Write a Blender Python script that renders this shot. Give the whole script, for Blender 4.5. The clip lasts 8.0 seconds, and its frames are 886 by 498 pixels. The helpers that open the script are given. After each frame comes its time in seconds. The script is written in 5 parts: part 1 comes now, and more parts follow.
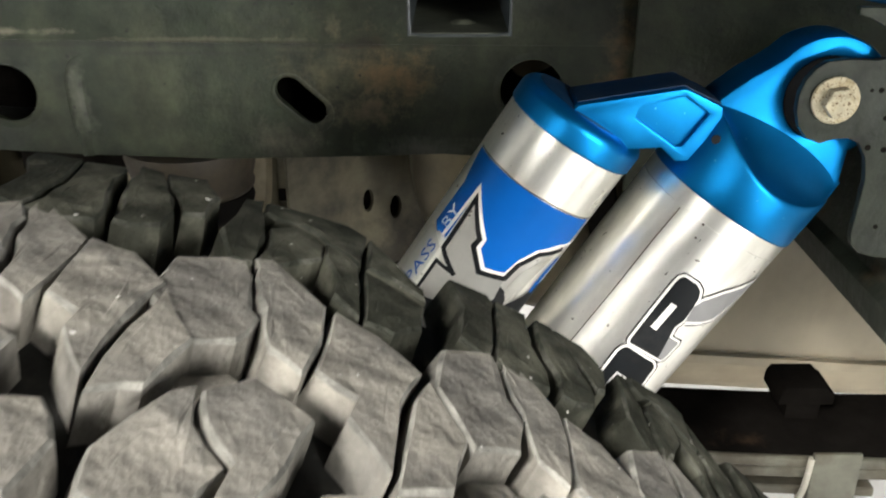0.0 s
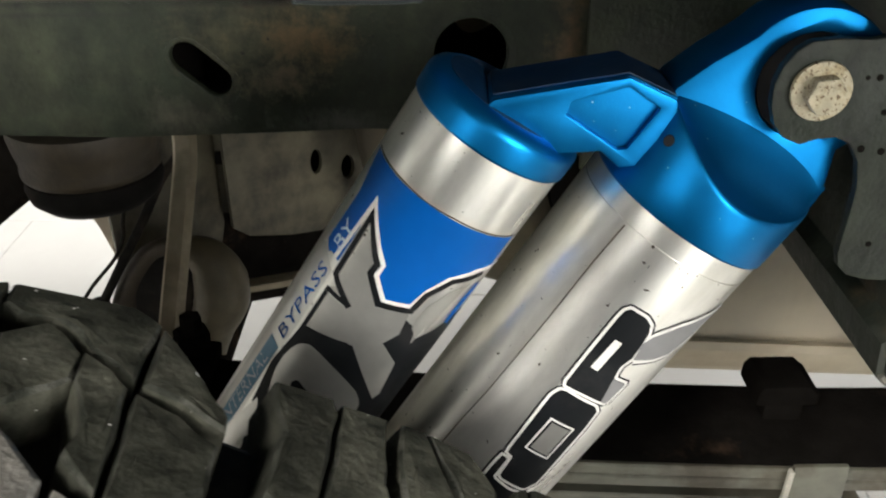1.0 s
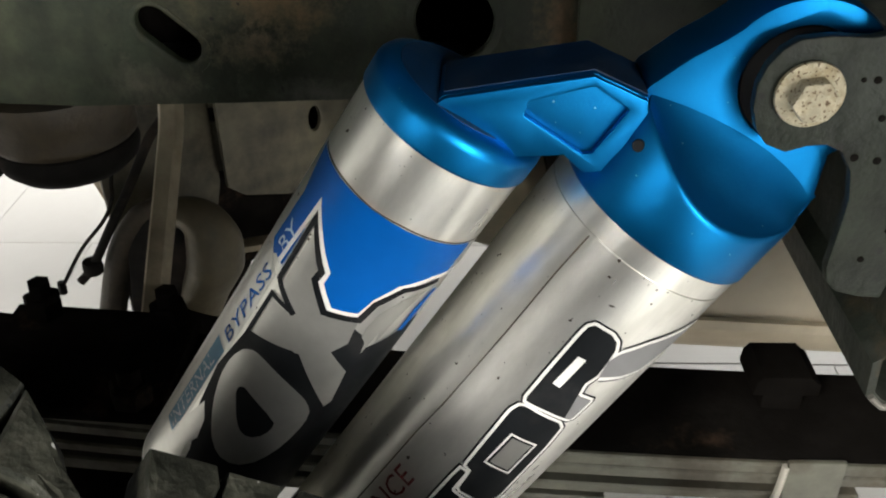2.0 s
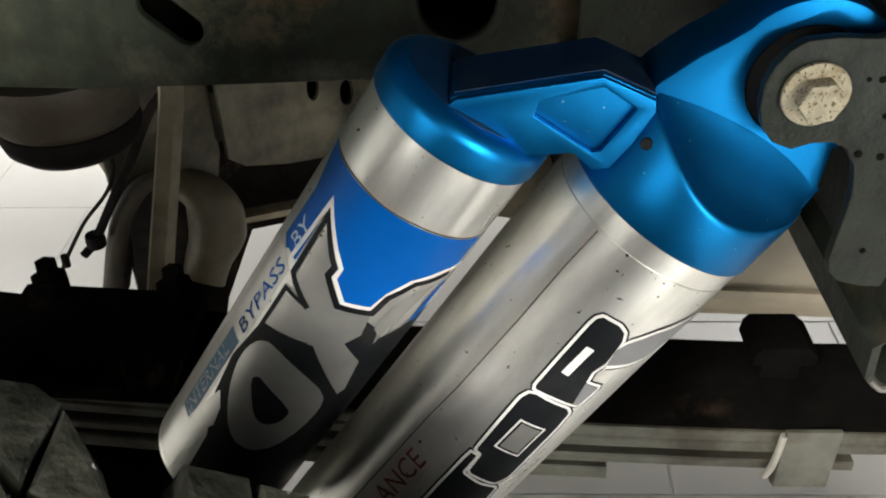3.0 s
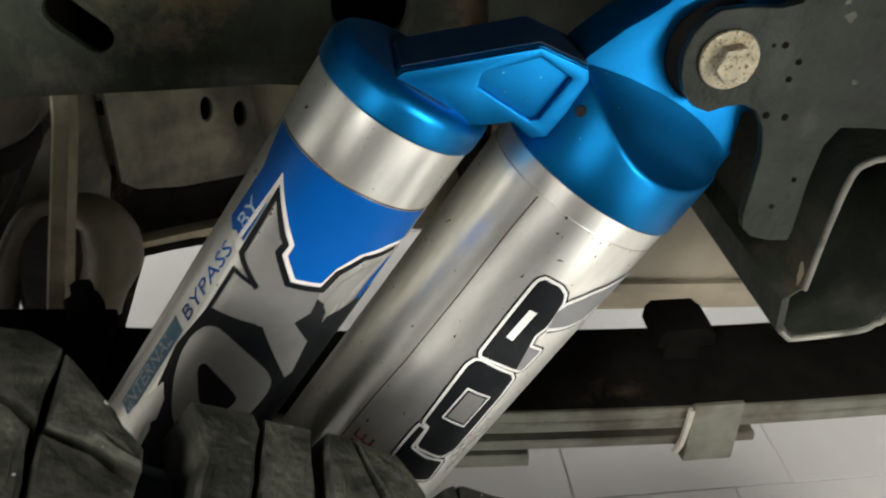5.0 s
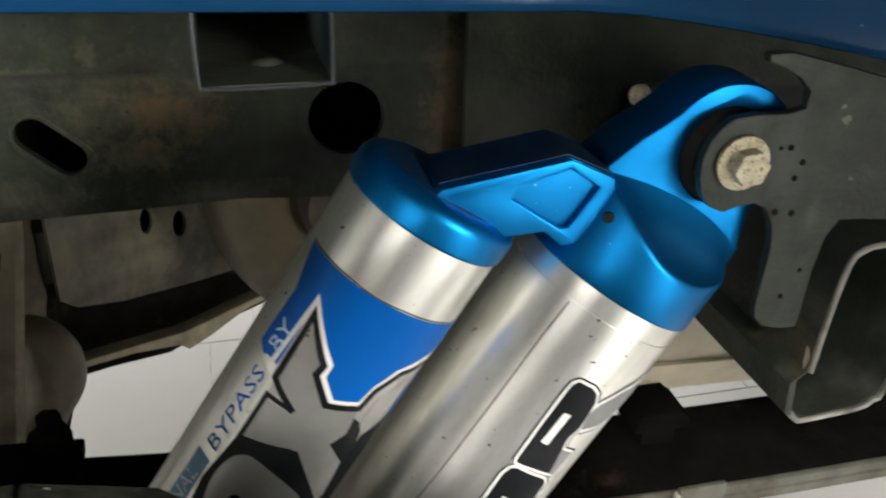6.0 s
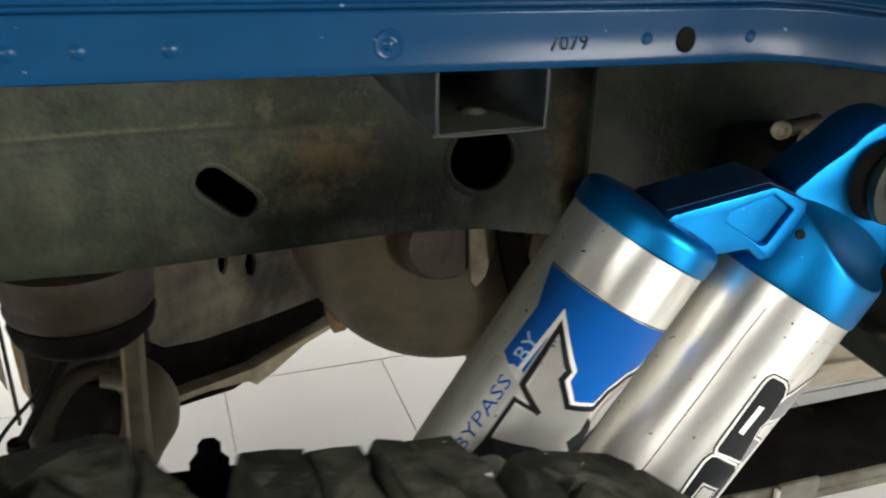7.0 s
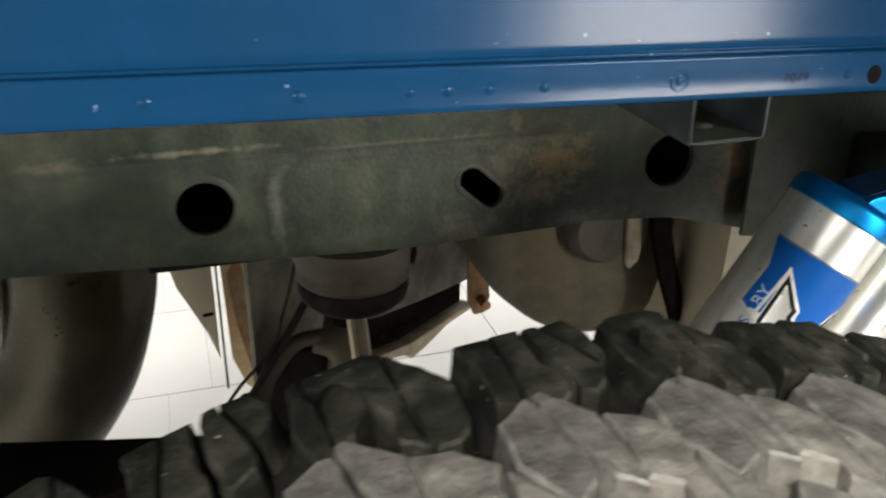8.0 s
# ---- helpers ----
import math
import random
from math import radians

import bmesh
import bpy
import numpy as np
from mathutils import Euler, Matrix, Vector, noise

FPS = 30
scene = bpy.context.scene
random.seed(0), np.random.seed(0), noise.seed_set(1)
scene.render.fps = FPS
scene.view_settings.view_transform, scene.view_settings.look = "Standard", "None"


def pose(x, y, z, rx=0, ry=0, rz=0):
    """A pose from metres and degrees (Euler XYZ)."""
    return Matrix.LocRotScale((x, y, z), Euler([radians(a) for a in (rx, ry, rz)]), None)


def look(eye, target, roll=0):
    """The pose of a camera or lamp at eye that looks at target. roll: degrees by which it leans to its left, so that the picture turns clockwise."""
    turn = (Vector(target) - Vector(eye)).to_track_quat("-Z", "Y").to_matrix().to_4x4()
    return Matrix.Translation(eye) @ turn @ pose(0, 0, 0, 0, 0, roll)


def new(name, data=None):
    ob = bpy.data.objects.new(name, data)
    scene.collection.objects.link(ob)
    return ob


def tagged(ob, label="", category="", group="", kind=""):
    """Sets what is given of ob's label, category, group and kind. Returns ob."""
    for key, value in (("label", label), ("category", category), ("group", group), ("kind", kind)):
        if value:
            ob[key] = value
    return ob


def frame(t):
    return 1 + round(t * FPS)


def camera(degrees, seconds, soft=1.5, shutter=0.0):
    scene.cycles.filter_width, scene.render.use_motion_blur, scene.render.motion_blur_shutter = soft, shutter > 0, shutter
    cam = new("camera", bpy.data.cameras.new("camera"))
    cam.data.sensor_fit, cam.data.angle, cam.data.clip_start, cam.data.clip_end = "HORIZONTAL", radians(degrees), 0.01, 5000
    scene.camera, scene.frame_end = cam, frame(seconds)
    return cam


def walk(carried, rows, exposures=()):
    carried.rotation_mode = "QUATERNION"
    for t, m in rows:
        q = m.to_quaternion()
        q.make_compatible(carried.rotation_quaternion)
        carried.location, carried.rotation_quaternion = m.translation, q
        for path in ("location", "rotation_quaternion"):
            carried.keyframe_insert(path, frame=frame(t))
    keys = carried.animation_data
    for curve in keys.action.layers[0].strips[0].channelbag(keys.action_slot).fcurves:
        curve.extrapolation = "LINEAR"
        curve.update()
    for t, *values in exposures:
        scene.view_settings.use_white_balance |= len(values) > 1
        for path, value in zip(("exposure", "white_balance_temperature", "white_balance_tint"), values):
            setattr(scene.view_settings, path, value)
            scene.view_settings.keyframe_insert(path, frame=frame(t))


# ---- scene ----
cam = camera(52.6, 8.0, soft=2.0, shutter=0.3)
ROWS = [
    (0, (0.0029, 0.0011, 0.9310), (0.0004, 0.3661, 0.7673), -0.01),
    (0.5, (0.0153, 0.0513, 0.9370), (0.0185, 0.4150, 0.7705), -0.29),
    (1, (0.0416, 0.0895, 0.9315), (0.0406, 0.4399, 0.7385), -0.69),
    (1.5, (0.0628, 0.0985, 0.9388), (0.0538, 0.4395, 0.7300), -0.89),
    (2, (0.0682, 0.1247, 0.9388), (0.0541, 0.4605, 0.7219), -0.94),
    (2.2, (0.0676, 0.1290, 0.9387), (0.0518, 0.4612, 0.7164), -1.45),
    (3.3, (0.0579, 0.1258, 0.9570), (0.0503, 0.4495, 0.7222), -0.73),
    (3.5, (0.0532, 0.1216, 0.9488), (0.0503, 0.4481, 0.7178), 0.04),
    (4, (0.0429, 0.1061, 0.9449), (0.0478, 0.4324, 0.7136), 0.46),
    (4.5, (0.0344, 0.1009, 0.9399), (0.0520, 0.4277, 0.7098), 1.36),
    (4.7, (0.0371, 0.1020, 0.9391), (0.0642, 0.4306, 0.7126), 1.37),
    (5.8, (0.0109, 0.1146, 0.9520), (0.0976, 0.4532, 0.7575), 1.72),
    (6, (-0.0107, 0.1156, 0.9491), (0.0813, 0.4582, 0.7642), 1.66),
    (6.5, (-0.0629, 0.1224, 0.9508), (0.0403, 0.4673, 0.7765), 0.98),
    (7, (-0.1274, 0.1017, 0.9640), (-0.0123, 0.4451, 0.7942), 1.08),
    (7.5, (-0.2083, 0.0465, 0.9988), (-0.0944, 0.3901, 0.8286), 0.87),
    (8, (-0.2999, 0.0111, 1.0084), (-0.1921, 0.3579, 0.8409), 0.54),
]
EXPOSURES = [(0.0, 0.52), (0.6, 0.22), (1.5, 0.1), (3.5, 0.05), (4.5, -0.05), (6.0, 0.1), (7.0, 0.22), (7.5, 0.38), (8.0, 0.4)]
walk(cam, [(t, look(eye, target, roll)) for t, eye, target, roll in ROWS], EXPOSURES)

# ---- light: a workshop with lit ceiling panels, a wide open door and an added fill ----
world = bpy.data.worlds.new("workshop_air")
world.use_nodes = True
world.node_tree.nodes["Background"].inputs[0].default_value = (0.75, 0.85, 1.0, 1)
world.node_tree.nodes["Background"].inputs[1].default_value = 0.15
scene.world = world


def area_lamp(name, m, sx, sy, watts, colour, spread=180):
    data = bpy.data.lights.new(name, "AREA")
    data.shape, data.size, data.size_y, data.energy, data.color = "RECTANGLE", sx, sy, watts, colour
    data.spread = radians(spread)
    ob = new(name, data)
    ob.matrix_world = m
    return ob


area_lamp("door_daylight", look((2.85, -3.9, 1.45), (0.25, 0.3, 0.85)), 2.0, 1.5, 380, (1.0, 0.98, 0.94))
area_lamp("ceiling_light_far", look((-2.6, 1.7, 3.1), (-2.6, 1.7, 0.0)), 1.6, 2.2, 56, (1.0, 0.97, 0.93))
area_lamp("wall_light", look((-3.0, -3.5, 1.25), (0.0, 0.3, 0.8)), 2.2, 1.3, 58, (0.98, 0.97, 0.93), 120)
area_lamp("ceiling_light_near", look((-1.75, -1.8, 3.1), (-0.1, 0.05, 0.85)), 1.8, 0.8, 290, (1.0, 0.965, 0.92), 110)
# fill lamp added to brighten the floor and tank on the right
area_lamp("fill_light_right", look((2.0, 3.4, 3.1), (2.0, 3.4, 0.0)), 1.6, 2.2, 200, (1.0, 0.98, 0.95))


# ---- materials ----
def material(name, base, rough=0.5, metal=0.0, vary=0.25, scale=30.0, bump=0.1, bump_scale=200.0, second=None, amount=0.5,
             stain_scale=6.0, stretch=(1, 1, 1), spec=0.5, coat=0.0, rough_vary=0.15, spots=(), specks=None, coarse=0.0, coarse_scale=40.0):
    """A surface with grain at one scale, stains at another, and fine relief."""
    mat = bpy.data.materials.new(name)
    mat.use_nodes = True
    nt = mat.node_tree
    bsdf = nt.nodes["Principled BSDF"]
    tc = nt.nodes.new("ShaderNodeTexCoord")
    mp = nt.nodes.new("ShaderNodeMapping")
    mp.inputs["Scale"].default_value = stretch
    nt.links.new(tc.outputs["Object"], mp.inputs["Vector"])

    def tex(sc, detail, rough_n=0.6, even=False):
        n = nt.nodes.new("ShaderNodeTexNoise")
        n.inputs["Scale"].default_value, n.inputs["Detail"].default_value, n.inputs["Roughness"].default_value = sc, detail, rough_n
        nt.links.new(tc.outputs["Object"] if even else mp.outputs[0], n.inputs["Vector"])
        return n

    grain, stain, fine = tex(scale, 6), tex(stain_scale, 5, 0.65), tex(bump_scale, 4)
    ramp = nt.nodes.new("ShaderNodeMapRange")
    ramp.inputs["From Min"].default_value, ramp.inputs["From Max"].default_value = 0.3, 0.7
    ramp.inputs["To Min"].default_value, ramp.inputs["To Max"].default_value = 1 - vary, 1 + vary
    nt.links.new(grain.outputs["Fac"], ramp.inputs["Value"])
    mul = nt.nodes.new("ShaderNodeVectorMath")
    mul.operation = "SCALE"
    nt.links.new(ramp.outputs[0], mul.inputs["Scale"])
    if second:
        mask = nt.nodes.new("ShaderNodeMapRange")
        mask.inputs["From Min"].default_value, mask.inputs["From Max"].default_value = 0.62 - 0.25 * amount, 0.78 - 0.25 * amount
        nt.links.new(stain.outputs["Fac"], mask.inputs["Value"])
        mix = nt.nodes.new("ShaderNodeMix")
        mix.data_type = "RGBA"
        mix.inputs[6].default_value, mix.inputs[7].default_value = (*base, 1), (*second, 1)
        nt.links.new(mask.outputs[0], mix.inputs[0])
        nt.links.new(mix.outputs[2], mul.inputs[0])
    else:
        mul.inputs[0].default_value = base
    colour = mul.outputs[0]

    def blend(mask, tint):
        mix = nt.nodes.new("ShaderNodeMix")
        mix.data_type = "RGBA"
        nt.links.new(mask, mix.inputs[0])
        nt.links.new(colour, mix.inputs[6])
        mix.inputs[7].default_value = (*tint, 1)
        return mix.outputs[2]

    def maths(op, a, b):
        n = nt.nodes.new("ShaderNodeMath")
        n.operation, n.use_clamp = op, op == "MULTIPLY"
        for i, v in enumerate((a, b)):
            if isinstance(v, (int, float)):
                n.inputs[i].default_value = v
            else:
                nt.links.new(v, n.inputs[i])
        return n.outputs[0]

    for (cx, cy, cz), (rx, ry, rz), tint, strength in spots:
        place = nt.nodes.new("ShaderNodeMapping")
        place.vector_type = "TEXTURE"
        place.inputs["Location"].default_value, place.inputs["Scale"].default_value = (cx, cy, cz), (rx, ry, rz)
        nt.links.new(tc.outputs["Object"], place.inputs["Vector"])
        far = nt.nodes.new("ShaderNodeVectorMath")
        far.operation = "LENGTH"
        nt.links.new(place.outputs[0], far.inputs[0])
        rag = tex(55, 8, 0.75, True)
        edge = maths("ADD", far.outputs["Value"], maths("MULTIPLY_ADD", rag.outputs["Fac"], 2.6))
        fall = nt.nodes.new("ShaderNodeMapRange")
        fall.inputs["From Min"].default_value, fall.inputs["From Max"].default_value = 2.35, 1.65
        fall.inputs["To Max"].default_value = strength
        nt.links.new(edge, fall.inputs["Value"])
        colour = blend(fall.outputs[0], tint)
    if specks:
        dots = tex(specks[1], 1, 0.3, True)
        few = nt.nodes.new("ShaderNodeMapRange")
        few.inputs["From Min"].default_value, few.inputs["From Max"].default_value = specks[2], specks[2] + 0.03
        nt.links.new(dots.outputs["Fac"], few.inputs["Value"])
        colour = blend(few.outputs[0], specks[0])
    nt.links.new(colour, bsdf.inputs["Base Color"])
    rr = nt.nodes.new("ShaderNodeMapRange")
    rr.inputs["From Min"].default_value, rr.inputs["From Max"].default_value = 0.3, 0.7
    rr.inputs["To Min"].default_value, rr.inputs["To Max"].default_value = max(0.03, rough - rough_vary), min(1, rough + rough_vary)
    nt.links.new(stain.outputs["Fac"], rr.inputs["Value"])
    nt.links.new(rr.outputs[0], bsdf.inputs["Roughness"])
    bsdf.inputs["Metallic"].default_value = metal
    bsdf.inputs["Specular IOR Level"].default_value = spec
    bsdf.inputs["Coat Weight"].default_value = coat
    bsdf.inputs["Coat Roughness"].default_value = 0.12
    if bump:
        b = nt.nodes.new("ShaderNodeBump")
        b.inputs["Strength"].default_value, b.inputs["Distance"].default_value = bump, 0.002
        nt.links.new(fine.outputs["Fac"], b.inputs["Height"])
        nt.links.new(b.outputs[0], bsdf.inputs["Normal"])
        if coarse:
            big = tex(coarse_scale, 3, 0.5)
            b2 = nt.nodes.new("ShaderNodeBump")
            b2.inputs["Strength"].default_value, b2.inputs["Distance"].default_value = coarse, 0.006
            nt.links.new(big.outputs["Fac"], b2.inputs["Height"])
            nt.links.new(b2.outputs[0], b.inputs["Normal"])
    return mat


BLUE_ANODISED = material("blue_anodised", (0.001, 0.150, 0.39), 0.41, 0.90, 0.08, 60, 0.05, 900, rough_vary=0.05, specks=((0.18, 0.38, 0.55), 600, 0.805))
BRUSHED = material("brushed_aluminium", (0.84, 0.83, 0.775), 0.34, 0.86, 0.10, 130, 0.05, 600, stretch=(1, 1, 0.3), second=(0.71, 0.70, 0.635), amount=0.6, stain_scale=26, rough_vary=0.09, specks=((0.10, 0.085, 0.06), 420, 0.76))
# turned finish: fine grain round each tube
turned, turned_bsdf = BRUSHED.node_tree, BRUSHED.node_tree.nodes["Principled BSDF"]
grain_way = turned.nodes.new("ShaderNodeTangent")
grain_way.direction_type, grain_way.axis = "RADIAL", "Z"
turned.links.new(grain_way.outputs[0], turned_bsdf.inputs["Tangent"])
turned_bsdf.inputs["Anisotropic"].default_value, turned_bsdf.inputs["Anisotropic Rotation"].default_value = 0.6, 0.25
# dark blue for upward faces: shade put into colour, with some grey dust
SHADE_NAVY = material("shade_navy", (0.004, 0.027, 0.072), 0.5, 0.3, 0.3, 80, 0.1, 500, second=(0.020, 0.034, 0.055), amount=0.5, stain_scale=40, spec=0.3)
STICKER_BLUE = material("sticker_blue", (0.0, 0.080, 0.33), 0.42, 0.0, 0.06, 80, 0.0, spec=0.18)
STICKER_BLACK = material("sticker_black", (0.008, 0.009, 0.010), 0.5, 0.0, 0.25, 60, 0.0, second=(0.018, 0.018, 0.018), stain_scale=40, spec=0.12)
STICKER_WHITE = material("sticker_white", (0.68, 0.67, 0.63), 0.35, 0.0, 0.08, 60, 0.0)
STICKER_GREY = material("sticker_grey", (0.2, 0.2, 0.2), 0.4, 0.3, 0.1, 60, 0.0)
STICKER_SILVER = material("sticker_silver", (0.62, 0.615, 0.57), 0.36, 0.86, 0.1, 60, 0.0)
STICKER_PALE = material("sticker_pale_blue", (0.50, 0.60, 0.67), 0.4, 0.0, 0.1, 60, 0.0)
STICKER_TEAL = material("sticker_teal", (0.09, 0.26, 0.40), 0.4, 0.0, 0.1, 60, 0.0)
RED_INK = material("red_ink", (0.13, 0.012, 0.010), 0.5, 0.0, 0.1, 60, 0.0)
CHASSIS = material("chassis_coat", (0.0105, 0.0150, 0.0088), 0.55, 0.0, 0.55, 70, 0.35, 300, second=(0.021, 0.026, 0.017), amount=0.7, stain_scale=22, coarse=0.3, coarse_scale=40, spec=0.35, specks=((0.009, 0.010, 0.008), 190, 0.70), spots=(
    ((0.012, 0.0, 0.084), (0.022, 0.05, 0.030), (0.030, 0.036, 0.028), 0.7), ((0.044, 0.0, 0.080), (0.018, 0.05, 0.034), (0.0085, 0.0105, 0.0065), 0.8), ((0.029, 0.0, 0.060), (0.007, 0.05, 0.013), (0.055, 0.060, 0.048), 0.7), ((0.050, 0.0, 0.052), (0.016, 0.05, 0.010), (0.030, 0.022, 0.012), 0.6)))
# spots: rust, stains, painted dark lines for the lap crease, a painted rib highlight
RAIL_COAT = material("rail_coat", (0.0145, 0.0195, 0.0112), 0.55, 0.0, 0.5, 48, 0.3, 300, second=(0.031, 0.036, 0.0205), amount=0.65, stain_scale=14, coarse=0.3, coarse_scale=26, specks=((0.012, 0.012, 0.010), 150, 0.76), spec=0.35, spots=(
    ((-0.055, 0.0, 0.058), (0.115, 0.08, 0.062), (0.080, 0.072, 0.040), 0.75), ((-0.034, 0.0, 0.058), (0.055, 0.08, 0.040), (0.125, 0.080, 0.034), 0.8), ((-0.050, 0.0, 0.035), (0.05, 0.08, 0.03), (0.12, 0.10, 0.065), 0.7),
    ((-0.16, 0.0, 0.0805), (0.16, 0.08, 0.0035), (0.10, 0.09, 0.06), 0.6), ((-0.29, 0.0, 0.0855), (0.10, 0.08, 0.0050), (0.15, 0.14, 0.10), 0.8), ((-0.375, 0.0, 0.082), (0.03, 0.08, 0.012), (0.13, 0.115, 0.08), 0.7), ((0.112, 0.0, 0.05), (0.024, 0.08, 0.10), (0.13, 0.085, 0.045), 0.85), ((-0.2400, 0.0, 0.040), (0.014, 0.08, 0.05), (0.085, 0.090, 0.066), 0.75),
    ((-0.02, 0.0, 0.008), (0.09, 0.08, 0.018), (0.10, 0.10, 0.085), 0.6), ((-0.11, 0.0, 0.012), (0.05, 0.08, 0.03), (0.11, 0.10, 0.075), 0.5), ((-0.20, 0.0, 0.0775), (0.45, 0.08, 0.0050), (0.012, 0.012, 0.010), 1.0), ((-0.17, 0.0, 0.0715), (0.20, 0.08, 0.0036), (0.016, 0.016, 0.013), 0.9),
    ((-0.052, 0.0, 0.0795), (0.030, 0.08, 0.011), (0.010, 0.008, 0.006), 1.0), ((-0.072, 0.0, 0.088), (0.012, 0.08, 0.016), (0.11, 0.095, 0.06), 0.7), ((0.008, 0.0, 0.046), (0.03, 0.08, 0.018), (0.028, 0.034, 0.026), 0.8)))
CHASSIS_DARK = material("chassis_coat_dark", (0.035, 0.037, 0.032), 0.55, 0.0, 0.3, 45, 0.25, 260, second=(0.075, 0.062, 0.045), amount=0.3, stain_scale=12)
RUST = material("rust_stain", (0.115, 0.078, 0.045), 0.8, 0.0, 0.35, 60, 0.4, 300, second=(0.06, 0.056, 0.043), amount=0.9, stain_scale=22)
RUST_ORANGE = material("rust_orange", (0.30, 0.15, 0.06), 0.8, 0.0, 0.35, 60, 0.4, 300, second=(0.2, 0.14, 0.08), amount=0.8, stain_scale=20)
DUSTY = material("dusty_steel", (0.33, 0.285, 0.195), 0.6, 0.0, 0.25, 30, 0.25, 200, second=(0.17, 0.14, 0.09), amount=0.6, stain_scale=9, coarse=0.2, coarse_scale=25)
DUSTY_DARK = material("dusty_dark_steel", (0.086, 0.077, 0.047), 0.6, 0.0, 0.35, 30, 0.3, 200, second=(0.035, 0.030, 0.021), amount=0.7, stain_scale=13, coarse=0.4, coarse_scale=25)
TAN = material("tan_steel", (0.55, 0.42, 0.25), 0.6, 0.0, 0.2, 30, 0.2, 200, second=(0.38, 0.24, 0.11), amount=0.7, stain_scale=14)
CREAM = material("cream_coat", (0.56, 0.49, 0.355), 0.5, 0.0, 0.08, 20, 0.08, 120, second=(0.46, 0.39, 0.28), amount=0.6, stain_scale=7)
BARE_EDGE = material("bare_edge", (0.42, 0.40, 0.34), 0.5, 0.3, 0.2, 60, 0.1)
# mount floor paler, side walls darker: light and shade put into colour
MOUNT_INSIDE = material("mount_inside", (0.07, 0.077, 0.054), 0.6, 0.0, 0.35, 55, 0.3, 300, second=(0.045, 0.05, 0.038), amount=0.6, stain_scale=20)
MOUNT_SIDE_SHADE = material("mount_side_shade", (0.020, 0.027, 0.030), 0.5, 0.0, 0.3, 50, 0.2, 300, second=(0.05, 0.058, 0.058), amount=0.5, stain_scale=20)
MOUNT_EDGE = material("mount_edge", (0.022, 0.027, 0.028), 0.5, 0.0, 0.2, 60, 0.1)
MUFFLER_STEEL = material("muffler_steel", (0.098, 0.081, 0.046), 0.5, 0.2, 0.25, 30, 0.2, 200, second=(0.07, 0.06, 0.038), amount=0.6, stain_scale=9, coarse=0.2, coarse_scale=25)
PIPE_BRONZE = material("pipe_bronze", (0.028, 0.024, 0.012), 0.36, 0.6, 0.3, 30, 0.15, 200, second=(0.030, 0.025, 0.014), amount=0.6, stain_scale=9, coarse=0.2, coarse_scale=25)
BOX_COAT = material("box_coat", (0.020, 0.025, 0.018), 0.55, 0.0, 0.35, 55, 0.3, 300, second=(0.050, 0.052, 0.042), amount=0.5, stain_scale=20, coarse=0.3, coarse_scale=40, spec=0.3, spots=(
    ((0.043, 0.0, -0.006), (0.012, 0.10, 0.024), (0.10, 0.075, 0.040), 0.9), ((0.048, 0.0, 0.014), (0.010, 0.08, 0.012), (0.075, 0.062, 0.040), 0.7)))
EDGE_GREY = material("edge_grey", (0.21, 0.20, 0.17), 0.5, 0.3, 0.3, 60, 0.1, second=(0.09, 0.09, 0.075), amount=0.5, stain_scale=50)
ZINC = material("zinc_bolt", (0.50, 0.45, 0.32), 0.6, 0.3, 0.25, 160, 0.5, 520, second=(0.33, 0.27, 0.16), amount=0.5, stain_scale=110, specks=((0.15, 0.105, 0.06), 1000, 0.64))
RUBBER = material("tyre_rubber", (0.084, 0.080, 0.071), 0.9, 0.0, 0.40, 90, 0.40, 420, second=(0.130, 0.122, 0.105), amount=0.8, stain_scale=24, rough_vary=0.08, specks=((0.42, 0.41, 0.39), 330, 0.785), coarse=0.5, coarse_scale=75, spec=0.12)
# shoulder rubber: less dusty than the crown, with shade put into its colour
RUBBER_SHOULDER_SHADE = material("tyre_shoulder_rubber_shade", (0.0155, 0.0160, 0.0120), 0.85, 0.0, 0.45, 90, 0.30, 520, second=(0.046, 0.046, 0.035), amount=0.6, stain_scale=30, rough_vary=0.1, specks=((0.42, 0.41, 0.38), 430, 0.78), coarse=0.4, coarse_scale=75, spec=0.06)
RUBBER_EDGE = material("tyre_worn_edge", (0.085, 0.083, 0.074), 0.9, 0.0, 0.45, 160, 0.45, 520, second=(0.15, 0.146, 0.13), amount=0.7, stain_scale=60, coarse=0.3, coarse_scale=90, spec=0.15)
RUBBER_SHADE_EDGE = material("tyre_shoulder_worn_edge_shade", (0.017, 0.018, 0.014), 0.85, 0.0, 0.45, 160, 0.45, 520, second=(0.055, 0.055, 0.046), amount=0.5, stain_scale=60, coarse=0.3, coarse_scale=90, spec=0.06)
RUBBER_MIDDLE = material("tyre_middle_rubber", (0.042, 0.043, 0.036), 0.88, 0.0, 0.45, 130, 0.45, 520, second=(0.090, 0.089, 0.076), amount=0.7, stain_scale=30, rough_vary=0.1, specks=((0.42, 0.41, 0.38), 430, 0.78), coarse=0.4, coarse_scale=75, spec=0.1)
# groove rubber near black: shade of the deep grooves put into colour
RUBBER_GROOVE_SHADE = material("tyre_groove_rubber_shade", (0.010, 0.010, 0.009), 0.85, 0.0, 0.4, 90, 0.3, 400, second=(0.028, 0.025, 0.020), amount=0.4, stain_scale=40, spec=0.15)
CUP_BROWN = material("brown_cup_steel", (0.046, 0.034, 0.018), 0.6, 0.0, 0.35, 30, 0.3, 200, second=(0.022, 0.018, 0.012), amount=0.7, stain_scale=16)
